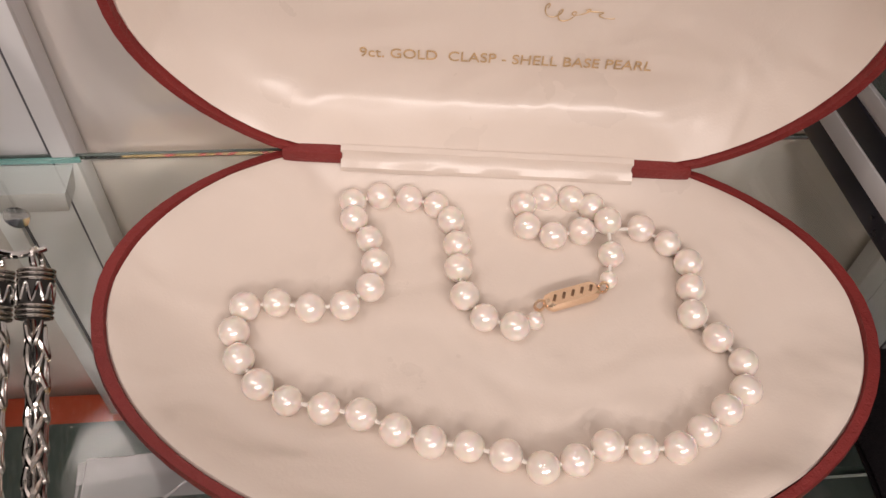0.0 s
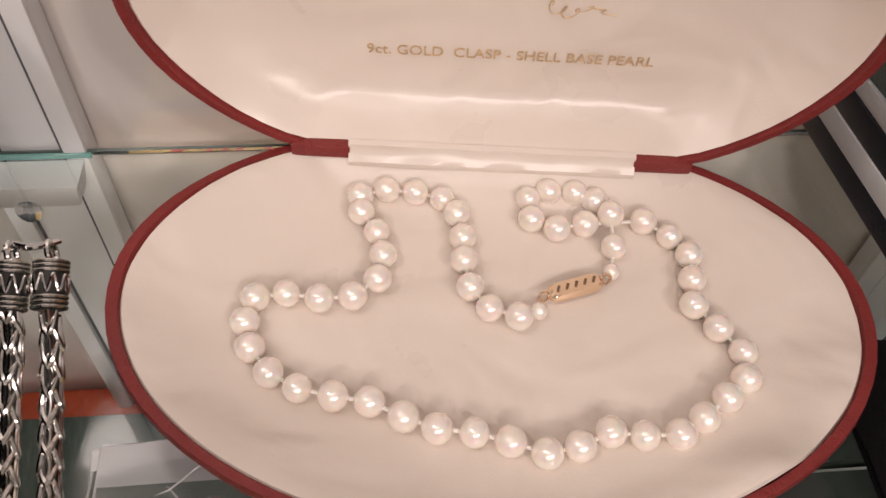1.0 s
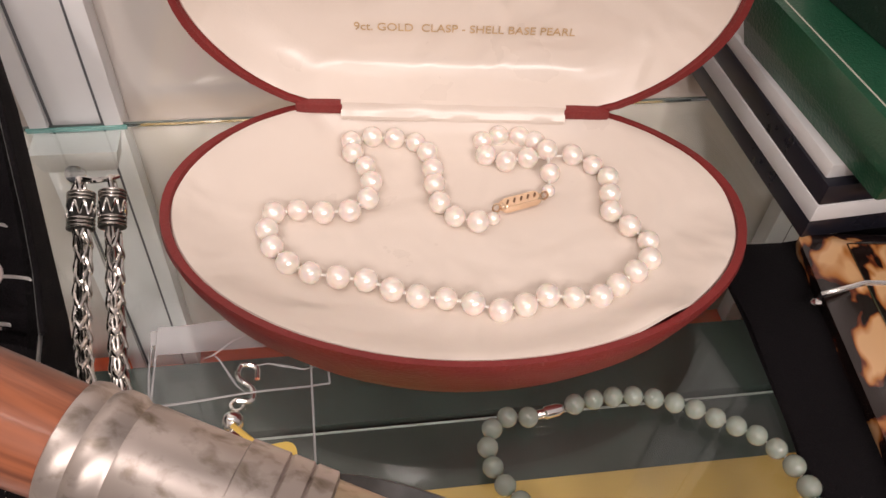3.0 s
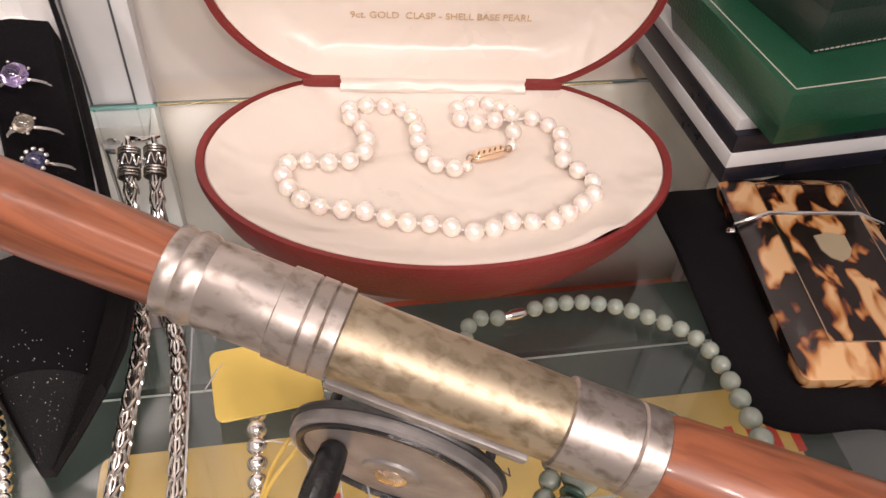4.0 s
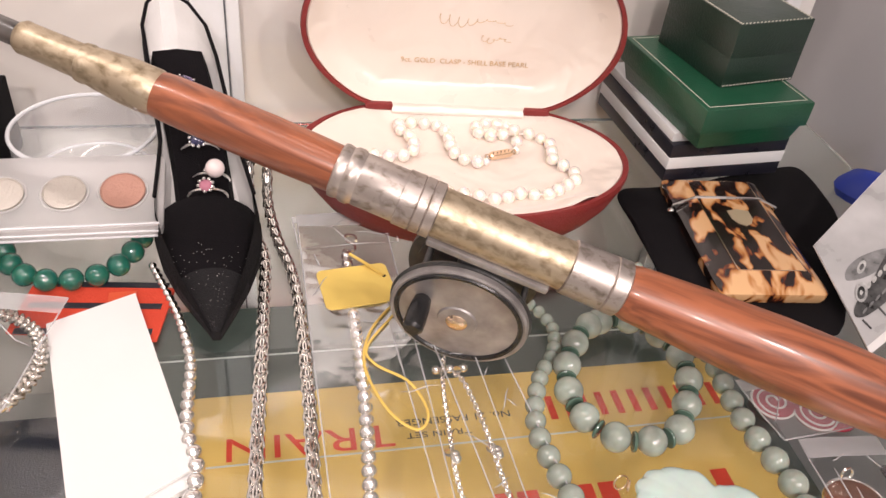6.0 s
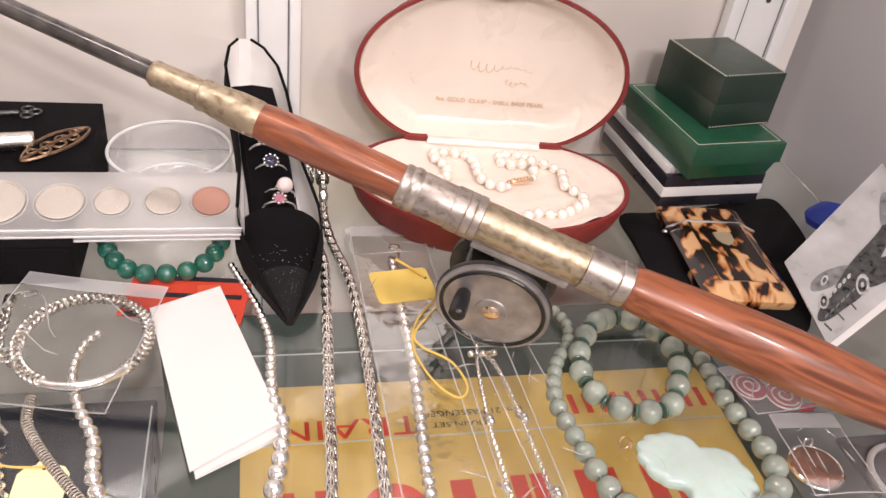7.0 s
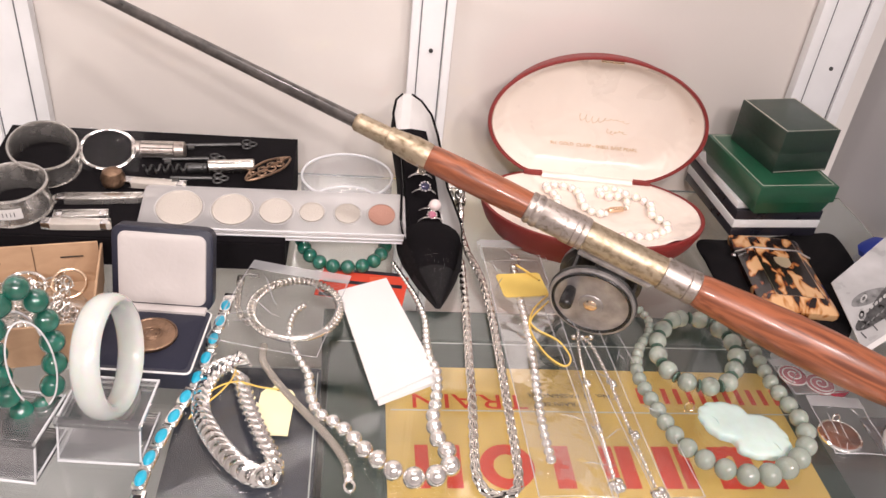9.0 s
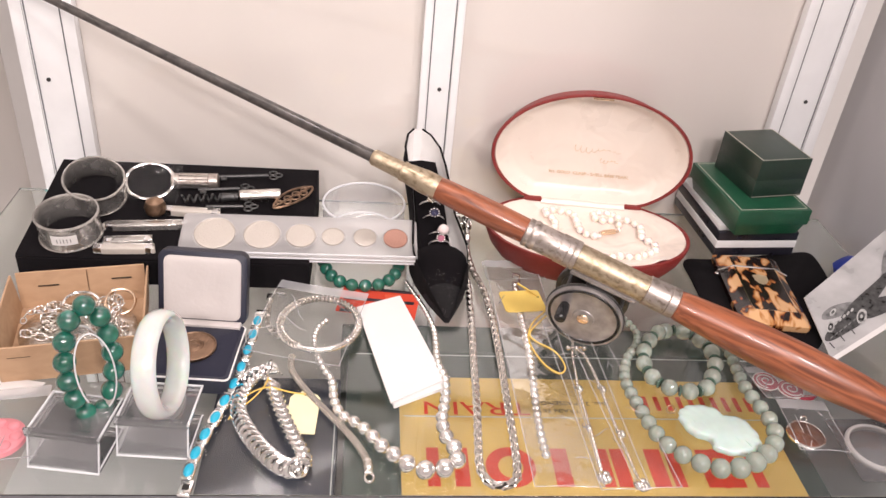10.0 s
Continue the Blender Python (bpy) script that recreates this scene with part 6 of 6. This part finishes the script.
# snake chain
SN = [(-0.2096, 0.0022), (-0.2090, -0.0100), (-0.2038, -0.0213), (-0.1932, -0.0377), (-0.1793, -0.0560), (-0.1662, -0.0733), (-0.1575, -0.0880), (-0.1550, -0.0960)]
sn = thing("foxtail_chain", (-0.18, -0.05, 0.0), "dense oxidised silver foxtail chain with a lobster clasp", "chain")
smesh = [as_mesh("link", torus(0.0019, 0.0006, 12, 6, 0.8), OLDSILVER)]
scv = spline([(x + 0.18, y + 0.05, 0.0024) for x, y in SN], 8)
# Dark tube fills the gaps between the links as shade.
part("shade_core", tube(scv, 0.0014, 8), TARNISH_SHADE, sn, "dark tube put in for shade between the small links")
for i, (p, d, u) in enumerate(steps(scv, 0.0017)):
    part("link", smesh[0], None, sn, m=aim(p, d) @ pose(0, 0, 0, 0, 65))
part("cap", lathe([(0.0020, 0), (0.0030, 0.001), (0.0030, 0.007), (0.0018, 0.0085)], 16), OLDSILVER, sn, m=pose(-0.1550 + 0.18, -0.0945 + 0.05, 0.003, 90, 0, 8))
part("clasp", torus(0.0036, 0.0010, 18, 8, 0.75), SILVER, sn, m=pose(-0.1535 + 0.18, -0.1075 + 0.05, 0.0022))
part("clasp_lever", block(0.0050, 0.0012, 0.0016, 0.0004), SILVER, sn, m=pose(-0.1540 + 0.18, -0.1030 + 0.05, 0.0016, 0, 0, 20))
# fine pendant chains
for pts, charms in (([(0.0010, 0.0300), (-0.0035, 0.0100), (-0.0055, -0.0120), (-0.0070, -0.0320), (-0.0068, -0.0567), (-0.0072, -0.0868), (-0.0075, -0.1040)], ((-0.0058, -0.0262), (-0.0078, -0.0640), (-0.0074, -0.1070))), ([(0.0010, 0.0180), (0.0055, 0.0100), (0.0085, -0.0100), (0.0098, -0.0320), (0.0112, -0.0600), (0.0130, -0.0900), (0.0148, -0.1090)], ((0.0110, -0.0262), (0.0140, -0.0690), (0.0152, -0.1130)))):
    fc = link_chain("fine_chain", pts, 0.0010, 0.00032, 0.0019, 1.35, "fine silver chain with small charms in a bag", "chain", SILVER, 0.0024, n=10)
    o = Vector((pts[0][0], pts[0][1], 0))
    for i, (x, y) in enumerate(charms):
        for k in range(3 if i < 2 else 6):
            a = 2.4 * k
            rr = 0.0 if k == 0 else 0.0020 + 0.0006 * (k % 2)
            part("charm", ball(0.0021 if i < 2 else 0.0029, 12), CRYSTAL if k == 1 else SILVER, fc, m=Matrix.Translation(Vector((x + rr * math.cos(a), y + rr * math.sin(a), 0.0026)) - o))
cross = thing("pendant_bail", (0.001, 0.0180, 0.0), "cluster of clear stones joining two fine chains", "pendant")
for k in range(5):
    part("stone", ball(0.0019, 12), CRYSTAL if k % 2 else SILVER, cross, m=pose(-0.006 + 0.003 * k, -0.001 * (k % 2), 0.0024))
# red spiral pendant
sp_ = thing("spiral_pendant", (0.1450, -0.0200, 0.0), "red enamel pendant with white scroll lines", "pendant", rz=-14)
for k, (cx, cy, r) in enumerate(((-0.0085, 0.0030, 0.0092), (0.0085, -0.0010, 0.0092))):
    lobe = part("lobe", lathe([(r * 0.96, 0.0006), (r, 0.0016), (r * 0.95, 0.0026), (r * 0.1, 0.0030)], 36), ENAMEL, sp_, m=pose(cx, cy, 0))
    part("scroll_line", tube([Vector(((0.0014 + 0.0065 * t) * math.cos(t * 11 + k), (0.0014 + 0.0065 * t) * math.sin(t * 11 + k), 0.0031 - 0.0004 * t)) for t in (i / 40 for i in range(41))], 0.0005, 6), PAPER, lobe, "white scroll line")
    part("edge_line", torus(r, 0.0005, 36, 6), PAPER, lobe, m=pose(0, 0, 0.0020))
part("tail", slab(spline([(0.014, -0.007), (0.021, -0.004), (0.027, -0.003), (0.022, -0.008), (0.015, -0.009)], 4, True), 0.0006, 0.0022), ENAMEL, sp_)
# medallion in a bag, and a capsule at the edge
mdl = thing("silver_medallion", (0.1440, -0.0680, 0.0), "plain round silver medallion in a clear bag", "medallion")
part("disc", lathe([(0.0120, 0.0004), (0.0130, 0.0012), (0.0130, 0.0026), (0.0121, 0.0030), (0.0118, 0.0026), (0.0004, 0.0027)], 44), SILVER, mdl)
part("bail", torus(0.0024, 0.0006, 16, 6), SILVER, mdl, m=pose(0.005, 0.0145, 0.002, 70, 0, 0))
cap_ = thing("coin_capsule", (0.1905, -0.0790, 0.0), "round clear plastic capsule at the shelf edge", "capsule")
part("ring", torus(0.0200, 0.0016, 48, 8), FROST, cap_, m=pose(0, 0, 0.0018))
part("lens", lathe([(0.0195, 0.0024), (0.0150, 0.0040), (0.0004, 0.0046)], 40, False, True), ACRYLIC, cap_)
part("card", rings([[(x, y, z) for x, y in rounded(0.050, 0.056, 0.002, 2)] for z in (0.0002, 0.0006)]), ACRYLIC, cap_)
# pink carving and slips of paper at the far end
pk = thing("pink_carving", (-0.3780, -0.0790, 0.0), "pink pierced floral carving in a clear bag", "carving")
part("disc", lathe([(0.0150, 0.0), (0.0160, 0.0015), (0.0155, 0.0040), (0.0140, 0.0050), (0.0010, 0.0052)], 32), PINKRES, pk)
for k in range(7):
    a = 2 * math.pi * k / 7
    part("petal", ball(0.0040, 12, 0.5), PINKRES, pk, m=pose(0.0105 * math.cos(a), 0.0105 * math.sin(a), 0.0050))
sl = new("paper_slip", as_mesh("paper_slip", slab([(-0.425, -0.050), (-0.372, -0.036), (-0.368, -0.028), (-0.420, -0.018)], 0.0004, 0.0012), PAPER))
tagged(sl, "white paper slip lying on the glass", "paper")
